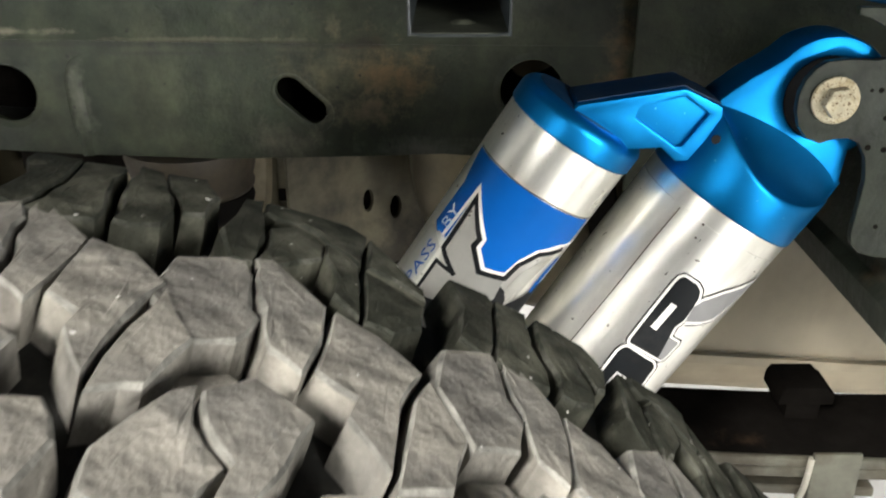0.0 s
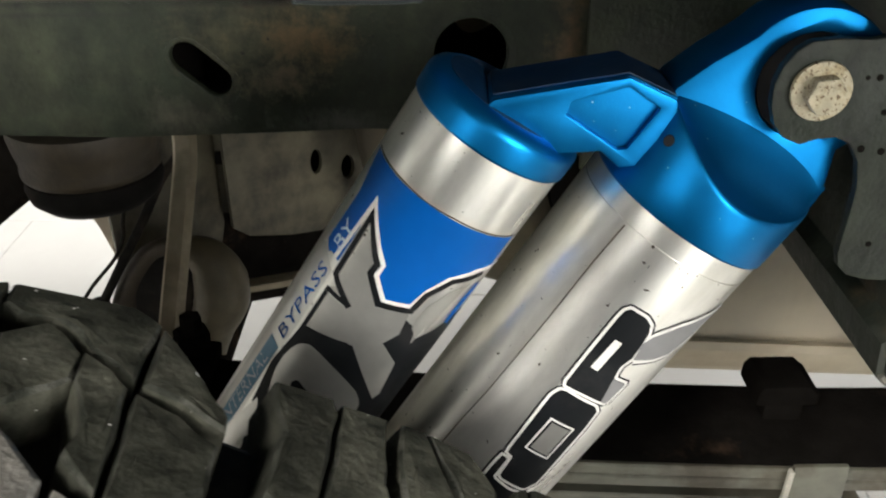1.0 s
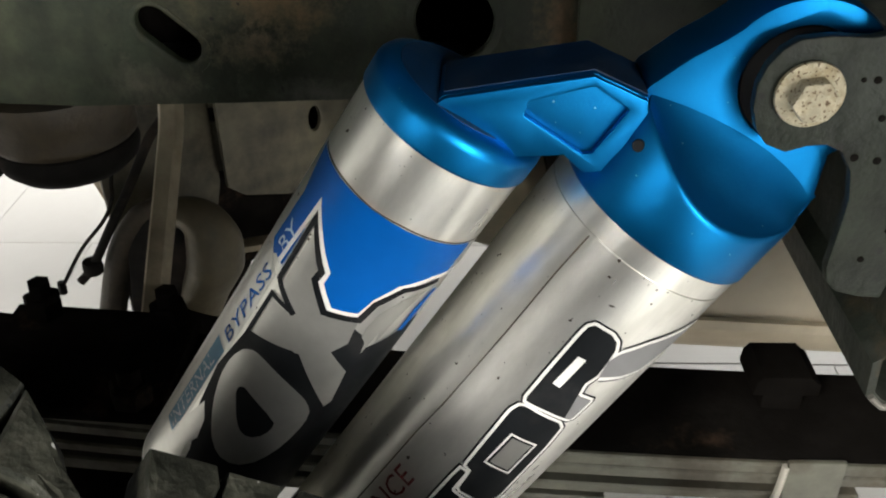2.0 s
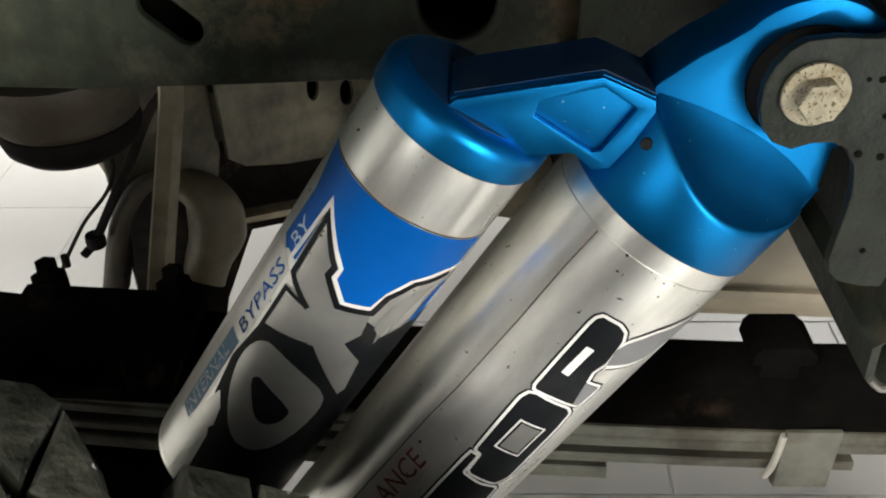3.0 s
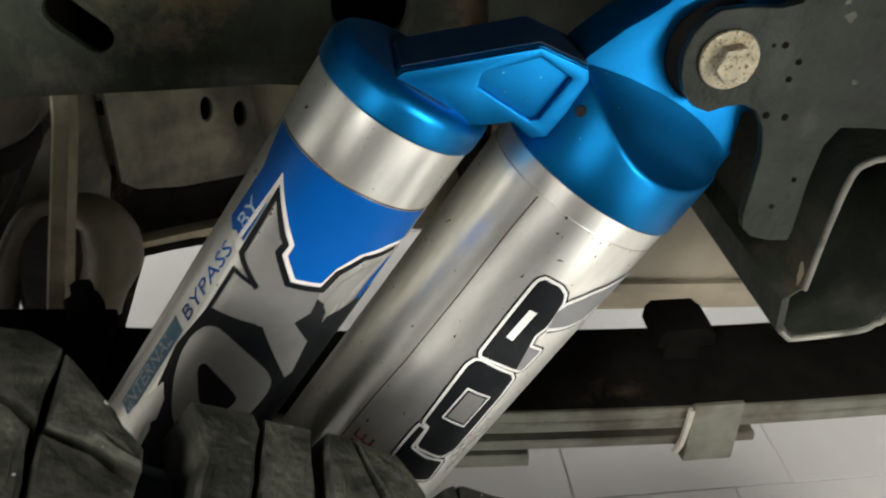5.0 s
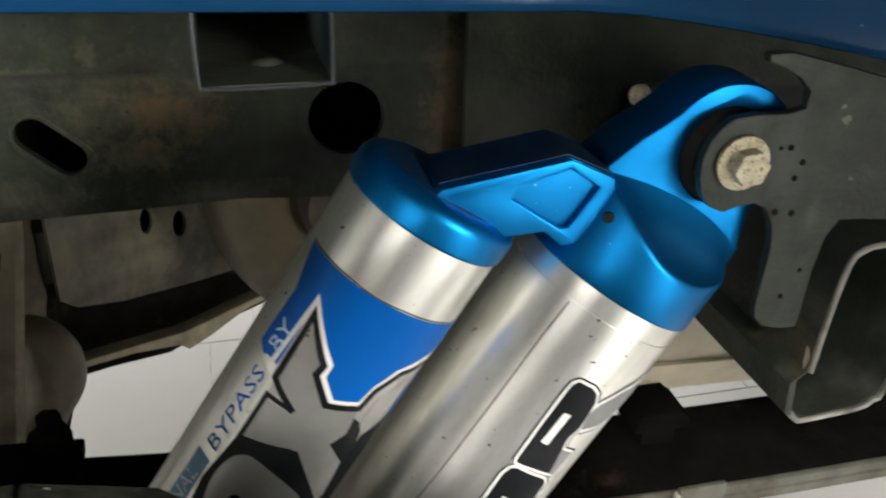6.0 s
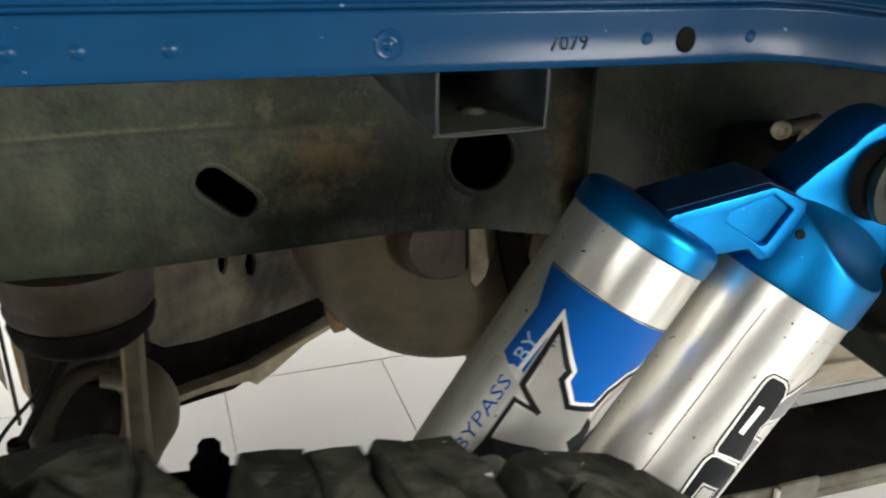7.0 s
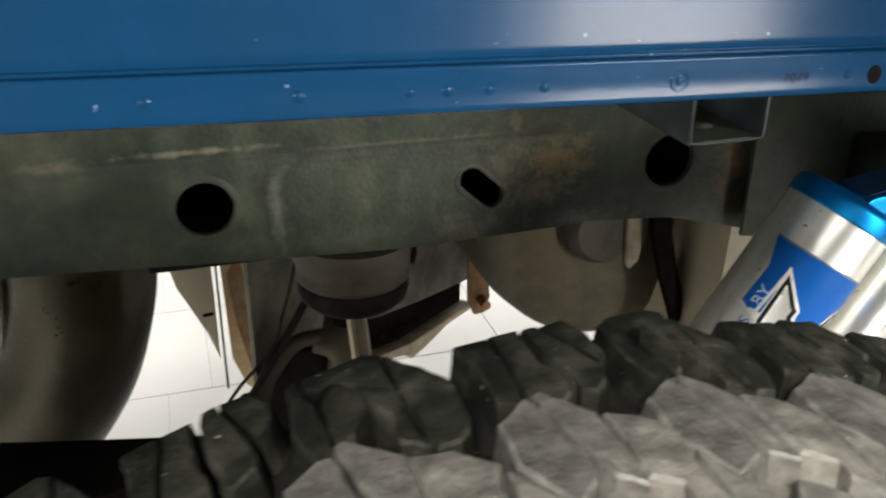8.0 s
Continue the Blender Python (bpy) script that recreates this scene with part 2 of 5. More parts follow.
RUBBER_BLACK = material("black_rubber", (0.014, 0.013, 0.012), 0.7, 0.0, 0.3, 50, 0.15, 300, second=(0.04, 0.031, 0.025), amount=0.3, stain_scale=14, spec=0.04)
# near-black without sheen: dark steel, and shade put into colour
STEEL_SHADE = material("dark_steel_and_shade", (0.009, 0.008, 0.007), 0.75, 0.0, 0.4, 40, 0.25, 220, second=(0.050, 0.032, 0.021), amount=0.1, stain_scale=16, spec=0.0)
SPRING_PALE = material("spring_steel_pale", (0.105, 0.104, 0.080), 0.55, 0.1, 0.3, 40, 0.2, 220, second=(0.06, 0.052, 0.036), amount=0.6, stain_scale=14)
BODY_BLUE = material("body_blue_paint", (0.0052, 0.0385, 0.097), 0.21, 0.0, 0.08, 40, 0.03, 90, second=(0.0068, 0.035, 0.086), amount=0.6, stain_scale=5, coat=0.03, rough_vary=0.04, coarse=0.04, coarse_scale=9, specks=((0.16, 0.24, 0.33), 260, 0.80), spec=0.09)
TILE = material("floor_tile_glaze", (0.46, 0.455, 0.44), 0.30, 0.0, 0.03, 9, 0.01, 60, second=(0.445, 0.44, 0.425), rough_vary=0.02, amount=0.6, stain_scale=3)
GROUT = material("grout", (0.43, 0.425, 0.41), 0.9, 0.0, 0.2, 40, 0.1)
WALL_GREY = material("grey_wall_paint", (0.22, 0.235, 0.25), 0.75, 0.0, 0.08, 6, 0.1, 90)
PLASTER = material("white_plaster", (0.72, 0.72, 0.70), 0.8, 0.0, 0.05, 6, 0.1, 90)


# ---- building helpers ----
def part(name, bm, mat, parent=None, label="", m=None, smooth=True):
    me = bpy.data.meshes.new(name)
    bmesh.ops.recalc_face_normals(bm, faces=bm.faces[:])
    bm.to_mesh(me)
    bm.free()
    for p in me.polygons:
        p.use_smooth = smooth
    if smooth:
        me.set_sharp_from_angle(angle=radians(38))
    me.materials.append(mat)
    ob = new(name, me)
    if parent:
        ob.parent = parent
    if m is not None:
        ob.matrix_basis = m
    if label:
        ob["label"] = label
    return ob


def thing(name, label, category, m=Matrix(), group="", kind=""):
    ob = new(name)
    ob.empty_display_size = 0.02
    ob.matrix_world = m
    return tagged(ob, label, category, group, kind)


def bevelled(bm, width, segments=2, angle=35):
    edges = [e for e in bm.edges if len(e.link_faces) == 2 and e.calc_face_angle(0) > radians(angle)]
    bmesh.ops.bevel(bm, geom=edges, offset=width, segments=segments, profile=0.6, affect="EDGES", clamp_overlap=True)
    return bm


def box(x0, x1, y0, y1, z0, z1, bevel=0.0, segments=2):
    bm = bmesh.new()
    bmesh.ops.create_cube(bm, size=1, matrix=Matrix.Translation(((x0 + x1) / 2, (y0 + y1) / 2, (z0 + z1) / 2)) @ Matrix.Diagonal((x1 - x0, y1 - y0, z1 - z0, 1)))
    return bevelled(bm, bevel, segments) if bevel else bm


def lathe(profile, segments=64, m=Matrix(), start=0.0, sweep=360.0):
    """A turned body: profile of (radius, height) about the local z axis."""
    bm = bmesh.new()
    full = abs(sweep) >= 360
    n = segments if full else segments + 1
    rings = []
    for i in range(n):
        a = radians(start + sweep * i / segments)
        rings.append([bm.verts.new(m @ Vector((r * math.cos(a), r * math.sin(a), z))) for r, z in profile])
    for i in range(segments):
        a, b = rings[i], rings[(i + 1) % n]
        for j in range(len(profile) - 1):
            bm.faces.new((a[j], b[j], b[j + 1], a[j + 1]))
    bmesh.ops.remove_doubles(bm, verts=bm.verts[:], dist=1e-6)
    return bm


def circle(cx, cz, r, n=32, rz=None, turn=0.0):
    rz = rz or r
    out = []
    for i in range(n):
        a = 2 * math.pi * i / n
        x, z = r * math.cos(a), rz * math.sin(a)
        t = radians(turn)
        out.append((cx + x * math.cos(t) - z * math.sin(t), cz + x * math.sin(t) + z * math.cos(t)))
    return out


def stadium(cx, cz, length, r, turn, n=10):
    pts = []
    h = length / 2 - r
    for side in (1, -1):
        for i in range(n + 1):
            a = radians(-90 + 180 * i / n)
            pts.append((side * (h + r * math.cos(a)), side * r * math.sin(a)))
    t = radians(turn)
    return [(cx + x * math.cos(t) - z * math.sin(t), cz + x * math.sin(t) + z * math.cos(t)) for x, z in pts]


def plate(outer, y0, y1, holes=(), bevel=0.0):
    """A flat plate in the x-z plane between y0 and y1, with holes through it."""
    bm = bmesh.new()
    edges = []
    for loop in (outer, *holes):
        vs = [bm.verts.new((x, y0, z)) for x, z in loop]
        edges += [bm.edges.new((vs[i], vs[(i + 1) % len(vs)])) for i in range(len(vs))]
    bmesh.ops.triangle_fill(bm, use_beauty=True, use_dissolve=True, edges=edges)
    got = bmesh.ops.extrude_face_region(bm, geom=bm.faces[:])
    bmesh.ops.translate(bm, verts=[v for v in got["geom"] if isinstance(v, bmesh.types.BMVert)], vec=(0, y1 - y0, 0))
    bmesh.ops.recalc_face_normals(bm, faces=bm.faces[:])
    return bevelled(bm, bevel, 2, 60) if bevel else bm


def smooth_path(points, n=8):
    """Points on a smooth curve through the given ones."""
    pts = [Vector(p) for p in points]
    out = []
    for i in range(len(pts) - 1):
        p0, p1, p2, p3 = pts[max(i - 1, 0)], pts[i], pts[i + 1], pts[min(i + 2, len(pts) - 1)]
        for k in range(n):
            t = k / n
            out.append(0.5 * (2 * p1 + (p2 - p0) * t + (2 * p0 - 5 * p1 + 4 * p2 - p3) * t * t + (3 * p1 - p0 - 3 * p2 + p3) * t ** 3))
    return out + [pts[-1]]


def tube(points, radius, segments=12, n=8, flat=1.0, wall=0.0):
    """A round bar or pipe along a smooth curve; radius may be a list, one for each point given."""
    path = smooth_path(points, n)
    radii = radius if isinstance(radius, (list, tuple)) else [radius] * len(points)
    bm = bmesh.new()
    rings, up = [], None
    for i, p in enumerate(path):
        t = (path[min(i + 1, len(path) - 1)] - path[max(i - 1, 0)]).normalized()
        if up is None:
            up = t.orthogonal().normalized()
        up = (up - t * up.dot(t)).normalized()
        side = t.cross(up)
        k = i / n
        j = min(int(k), len(radii) - 2)
        r = radii[j] + (radii[j + 1] - radii[j]) * (k - j)
        rings.append([bm.verts.new(p + r * (math.cos(2 * math.pi * s / segments) * up + flat * math.sin(2 * math.pi * s / segments) * side)) for s in range(segments)])
    for a, b in zip(rings, rings[1:]):
        for s in range(segments):
            bm.faces.new((a[s], a[(s + 1) % segments], b[(s + 1) % segments], b[s]))
    bm.faces.new(rings[0][::-1])
    bm.faces.new(rings[-1])
    return bm


def join(*bms):
    """Several bmeshes that form one rigid part."""
    out = bmesh.new()
    for b in bms:
        me = bpy.data.meshes.new("joint")
        b.to_mesh(me)
        b.free()
        out.from_mesh(me)
        bpy.data.meshes.remove(me)
    return out


def wrapped(loops, radius, step=3.0, centre=(0.0, 0.0), thick=0.00025):
    """A thin decal on an upright cylinder. loops: outlines of (degrees from the front, height), the first outer, the rest holes."""
    bm = bmesh.new()
    edges = []
    for loop in loops:
        vs = [bm.verts.new((a, 0, z * 1000)) for a, z in loop]
        edges += [bm.edges.new((vs[i], vs[(i + 1) % len(vs)])) for i in range(len(vs))]
    bmesh.ops.triangle_fill(bm, use_beauty=True, use_dissolve=False, edges=edges)
    lo, hi = min(v.co.x for v in bm.verts), max(v.co.x for v in bm.verts)
    a = math.floor(lo / step) * step + step
    while a < hi:
        bmesh.ops.bisect_plane(bm, geom=bm.verts[:] + bm.edges[:] + bm.faces[:], plane_co=(a, 0, 0), plane_no=(1, 0, 0))
        a += step
    for v in bm.verts:
        t = radians(v.co.x)
        v.co = Vector((centre[0] + (radius + thick) * math.sin(t), centre[1] - (radius + thick) * math.cos(t), v.co.z / 1000))
    return bm


def lettering(text, size):
    """The outline of words as a flat mesh in the x-y plane."""
    cu = bpy.data.curves.new("words", "FONT")
    cu.body, cu.size, cu.resolution_u = text, size, 2
    ob = bpy.data.objects.new("words", cu)
    scene.collection.objects.link(ob)
    me = bpy.data.meshes.new_from_object(ob.evaluated_get(bpy.context.evaluated_depsgraph_get()))
    bm = bmesh.new()
    bm.from_mesh(me)
    bpy.data.objects.remove(ob)
    bpy.data.curves.remove(cu)
    bpy.data.meshes.remove(me)
    return bm


def wrapped_words(text, size, radius, angle, height, centre=(0.0, 0.0), thick=0.0004, squeeze=1.0):
    """Words that climb an upright cylinder, their baseline along its axis."""
    bm = lettering(text, size)
    for v in bm.verts:
        t = radians(angle) - v.co.y / radius
        v.co = Vector((centre[0] + (radius + thick) * math.sin(t), centre[1] - (radius + thick) * math.cos(t), height + v.co.x * squeeze))
    return bm


# ---- the workshop ----
def floor_slab():
    ob = part("floor", box(-6, 6, -4, 6, -0.12, -0.0016), GROUT, smooth=False)
    return tagged(ob, "grey grout bed under pale glazed floor tiles", "floor", kind="structure")


floor = floor_slab()
for name, dims in (("wall_north", (-6, 6, 6, 6.2, -0.12, 3.2)), ("wall_south_a", (-6, 1.85, -4.2, -4, -0.12, 3.2)), ("wall_south_b", (3.35, 6, -4.2, -4, -0.12, 3.2)),
                   ("wall_south_lintel", (1.85, 3.35, -4.2, -4, 2.4, 3.2)), ("wall_west", (-6.2, -6, -4.2, 6.2, -0.12, 3.2)), ("wall_east", (6, 6.2, -4.2, 6.2, -0.12, 3.2))):
    front = name.startswith("wall_south")
    tagged(part(name, box(*dims), WALL_GREY if front else PLASTER, smooth=False), "plain grey painted workshop wall" if front else "plain white plastered workshop wall", "wall", kind="structure")
tagged(part("ceiling", box(-6.2, 6.2, -4.2, 6.2, 3.2, 3.35), PLASTER, smooth=False), "plain white plastered workshop ceiling", "ceiling", kind="structure")


# ---- frame rail ----
RAIL_Y = 0.58


def frame_rail():
    rail = thing("frame_rail", "dark green-grey coated steel chassis rail with rust stains and holes", "chassis rail", pose(0, RAIL_Y, 0.738))
    low = [(-1.3, 0.758), (-0.42, 0.750), (-0.35, 0.747), (-0.243, 0.741), (-0.15, 0.738), (-0.06, 0.740), (0.0, 0.742), (0.06, 0.738), (0.10, 0.729), (0.135, 0.719), (0.16, 0.716), (0.9, 0.70)]
    outline = low + [(0.9, 0.915), (-1.3, 0.915)]
    holes = [circle(0.057, 0.785, 0.0205, 40), circle(-0.2875, 0.7830, 0.0188, 40), stadium(-0.0945, 0.7785, 0.0385, 0.0088, -42)]
    down = -0.738
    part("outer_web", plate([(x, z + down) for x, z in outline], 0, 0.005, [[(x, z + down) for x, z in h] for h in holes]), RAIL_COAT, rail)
    # inner web near black: the shade inside the rail is put into its colour
    part("inner_web", plate([(x, z + down) for x, z in outline], 0.085, 0.09, [[(x, z + down) for x, z in stadium(0.0680, 0.7880, 0.040, 0.0110, 28)]]), STEEL_SHADE, rail)
    bm = bmesh.new()
    rows = [[bm.verts.new((x, y, z + down + dz)) for x, z in low] for y, dz in ((0.005, 0.0002), (0.085, 0.0002), (0.085, 0.005), (0.005, 0.005))]
    for a, b in zip(rows, rows[1:] + rows[:1]):
        for i in range(len(low) - 1):
            bm.faces.new((a[i], a[i + 1], b[i + 1], b[i]))
    part("bottom_flange", bm, CHASSIS_DARK, rail)
    part("top_flange", box(-1.3, 0.9, 0.005, 0.085, 0.171, 0.177), CHASSIS_DARK, rail)
    # overlapping upper channel, its lower edge a shallow step
    part("lap_plate", plate([(-1.3, 0.083), (-0.30, 0.081), (-0.13, 0.078), (0.118, 0.0765), (0.118, 0.176), (-1.3, 0.176)], -0.0018, -0.0002, bevel=0.0006), RAIL_COAT, rail)
    # pressed upright rib
    part("rib", tube([(-0.2300, 0.0062, 0.070), (-0.2400, 0.0058, 0.064), (-0.2435, 0.0056, 0.050), (-0.2425, 0.0058, 0.025), (-0.240, 0.0062, 0.002)], [0.0060, 0.0074, 0.0080, 0.0080, 0.0068], 20), RAIL_COAT, rail)
    # raised collars round the openings
    for cx, cz, r in ((0.057, 0.785, 0.0205), (-0.2875, 0.7830, 0.0188)):
        part("hole_collar", lathe([(r, 0.001), (r + 0.0008, -0.0005), (r + 0.004, -0.0004), (r + 0.006, 0.0006)], 40, pose(cx, 0, cz + down, -90)), RAIL_COAT, rail)
    part("slot_collar", plate(stadium(-0.0938, 0.7768 + down, 0.0475, 0.0125, -42, 8), -0.001, -0.0001, [stadium(-0.0945, 0.7785 + down, 0.0392, 0.0091, -42, 8)], bevel=0.0004), RAIL_COAT, rail)
    return rail


frame_rail()


# ---- blue load bed: wheelhouse panel with its welded flange ----
def bed_side():
    bed = thing("truck_bed", "glossy blue painted steel wheelhouse of a pickup bed", "truck body", pose(0, 0.422, 0.88))

    def zb(x):
        return 0.8802 - 0.028 * x - max(0.0, x - 0.12) ** 1.6 * 0.42

    xs = [-1.1 + 0.02 * i for i in range(101)]

    def section(x):
        z = zb(x)
        zr = 0.9034 - 0.026 * x - max(0.0, x - 0.12) ** 1.6 * 0.40
        return [(-0.0030, z), (-0.0036, z + 0.0005), (-0.0031, z + 0.0013), (-0.0022, z + 0.0040), (-0.0019, zr - 0.0060), (-0.0021, zr - 0.0018), (-0.0020, zr - 0.0009), (-0.0014, zr - 0.0002), (-0.0004, zr), (0.0012, zr + 0.0003), (0.0017, zr + 0.0009), (0.0016, zr + 0.0018),
                (0.0004, zr + 0.0026), (-0.0002, zr + 0.0031), (-0.0003, zr + 0.0037), (0.0003, zr + 0.0046), (0.0012, zr + 0.0085), (0.0048, zr + 0.04), (0.0095, 1.00), (0.013, 1.04), (0.010, 1.06), (-0.010, 1.07)]

    bm = bmesh.new()
    cols = [[bm.verts.new((x, y - 0.25 * max(0.0, x - 0.13), z - 0.88)) for y, z in section(x)] for x in xs]
    for a, b in zip(cols, cols[1:]):
        for j in range(len(a) - 1):
            bm.faces.new((a[j], b[j], b[j + 1], a[j + 1]))
    panel = part("wheelhouse_panel", bm, BODY_BLUE, bed, "glossy blue painted panel")
    sol = panel.modifiers.new("thickness", "SOLIDIFY")
    sol.thickness, sol.offset = 0.0012, 1
    # unseen black cover over the tyre, added to cut blue bounce light
    dark_sheet = [(-0.012, 1.066), (-0.04, 1.13), (-0.09, 1.185), (-0.20, 1.23), (-0.36, 1.235), (-0.50, 1.21), (-0.535, 1.18)]
    bm = bmesh.new()
    cols = [[bm.verts.new((x, y, z - 0.88)) for y, z in dark_sheet] for x in (-1.1, -0.6, -0.2, 0.2, 0.6, 0.9)]
    for a, b in zip(cols, cols[1:]):
        for j in range(len(a) - 1):
            bm.faces.new((a[j], b[j], b[j + 1], a[j + 1]))
    part("arch_dimmer", bm, RUBBER_BLACK, bed, "unseen black cover, added to cut blue bounce light")
    # outer skin with the wheel opening; unseen, its size set to block stray light
    arch = []
    for a in range(180, -1, -6):
        c, d = math.cos(radians(a)), math.sin(radians(a))
        arch.append((-0.195 + 0.72 * math.copysign(abs(c) ** (2 / 3), c), 0.43 + 0.735 * abs(d) ** (2 / 3) - 0.88))
    part("outer_skin", plate([(-1.1, -0.62), (-0.915, -0.62)] + arch + [(0.525, -0.66), (2.4, -0.66), (2.4, 0.55), (-1.1, 0.55)], -0.540, -0.537), BODY_BLUE, bed)
    # unseen slab whose extent shades the underbody and the floor below
    part("bed_floor", box(-0.9, 2.4, 0.02, 1.5, 0.050, 0.075), CHASSIS_DARK, bed, "unseen bed floor slab, added to shade the underbody")
    # weld dimples, oval hole and stamped number along the flange
    for x, r in ((-0.312, 0.0034), (-0.2435, 0.0034), (-0.190, 0.0030), (-0.171, 0.0034), (-0.1495, 0.0032), (-0.120, 0.0034), (0.064, 0.0030), (0.113, 0.0030)):
        z = zb(x) + 0.0105 - 0.88
        part("weld_dimple", lathe([(0.0, 0.0010), (r * 0.35, 0.0009), (r * 0.75, 0.0004), (r, -0.0002)], 20, pose(x, -0.0020, z, 90)), BODY_BLUE, bed)
    ring_z = zb(-0.043) + 0.0105 - 0.88
    part("weld_ring", lathe([(0.0062, -0.0003), (0.0056, 0.0004), (0.0046, 0.0004), (0.0036, -0.0001), (0.0024, 0.0001), (0.0018, 0.0006), (0.0, 0.0008)], 28, pose(-0.043, -0.0020, ring_z, 90)), BODY_BLUE, bed)
    part("drain_hole", plate(circle(0.082, zb(0.082) + 0.0098 - 0.88, 0.0042, 24, 0.0052), -0.0030, -0.0015), STEEL_SHADE, bed, "dark oval hole")
    # flat dark letters paint the shade of the stamped relief
    bm = lettering("7079", 0.0085)
    for v in bm.verts:
        v.co = Vector((0.021 + v.co.x, -0.0029 + 0.17 * v.co.y, zb(0.03) + 0.007 - 0.88 + v.co.y))
    part("stamped_number", bm, STEEL_SHADE, bed, "stamped digits, their relief's shade in near-black", smooth=False)
    return bed


bed_side()


# ---- bed mount box on the rail ----
def bed_mount():
    mount = thing("bed_mount", "open sheet-steel bed mount box, dark blue-grey, above the rail", "bracket", pose(0.008, 0.444, 0.848))
    # open-topped trough with thin walls, reaching back to the rail
    part("floor_plate", box(-0.024, 0.024, 0.0, 0.134, -0.0015, 0.0), MOUNT_INSIDE, mount)
    part("side_wall", box(-0.0255, -0.024, 0.0, 0.134, -0.0015, 0.04), MOUNT_SIDE_SHADE, mount)
    part("side_wall", box(0.024, 0.0255, 0.0, 0.134, -0.0015, 0.04), MOUNT_SIDE_SHADE, mount)
    part("front_lip", tube([(-0.0245, -0.0005, 0.040), (-0.0245, -0.0005, 0.004), (-0.021, -0.0005, -0.0005), (0.0, -0.0005, -0.001), (0.021, -0.0005, -0.0005), (0.0245, -0.0005, 0.004), (0.0245, -0.0005, 0.04)], 0.0008, 8), MOUNT_EDGE, mount)
    part("rivet", lathe([(0.0, 0.0016), (0.003, 0.0014), (0.006, 0.0004), (0.0068, 0.0)], 24, pose(0.002, 0.03, 0.0)), MOUNT_INSIDE, mount)
    return mount


bed_mount()


# ---- shock absorber ----
ax = Vector((0.6354, -0.0155, 1.0)).normalized()
ay = (Vector((0, 1, 0)) - ax * ax.y).normalized()
axx = ay.cross(ax)
SHOCK = Matrix.Translation((0.1115, 0.3985, 0.75)) @ Matrix((axx, ay, ax)).transposed().to_4x4()
RM, RR, RC = 0.0371, 0.0312, (-0.0774, 0.0018)


def band(path, width, r):
    """The outline of a line of constant width on a cylinder, path in (degrees, height)."""
    k = radians(1) * r
    pts = [Vector((a * k, z)) for a, z in path]
    left, right = [], []
    for i, p in enumerate(pts):
        d0 = (p - pts[i - 1]).normalized() if i else (pts[1] - p).normalized()
        d1 = (pts[i + 1] - p).normalized() if i < len(pts) - 1 else d0
        n = Vector((-(d0.y + d1.y), d0.x + d1.x))
        n = n.normalized() if n.length > 1e-6 else Vector((-d0.y, d0.x))
        s = width / 2 / max(0.45, abs(n.dot(Vector((-d0.y, d0.x)))))
        left.append(p + n * s)
        right.append(p - n * s)
    return [(v.x / k, v.y) for v in left + right[::-1]]


def grown(loop, by, r):
    """A convex-ish outline pushed outwards by some metres."""
    k = radians(1) * r
    pts = [Vector((a * k, z)) for a, z in loop]
    area = sum(p.x * q.y - q.x * p.y for p, q in zip(pts, pts[1:] + pts[:1]))
    sign = 1 if area > 0 else -1
    out = []
    for i, p in enumerate(pts):
        d0, d1 = (p - pts[i - 1]).normalized(), (pts[(i + 1) % len(pts)] - p).normalized()
        n = Vector((d0.y + d1.y, -(d0.x + d1.x))) * sign
        n = n.normalized() if n.length > 1e-6 else Vector((d0.y, -d0.x)) * sign
        s = by / max(0.6, abs(n.dot(Vector((d0.y, -d0.x)))))
        out.append(p + n * s)
    return [(v.x / k, v.y) for v in out]


def softened(loop, r, cut=0.28):
    """Corners of an outline cut once, so that it looks rounded."""
    out = []
    n = len(loop)
    for i in range(n):
        (a0, z0), (a1, z1) = loop[i], loop[(i + 1) % n]
        out += [(a0 + (a1 - a0) * cut, z0 + (z1 - z0) * cut), (a0 + (a1 - a0) * (1 - cut), z0 + (z1 - z0) * (1 - cut))]
    return out


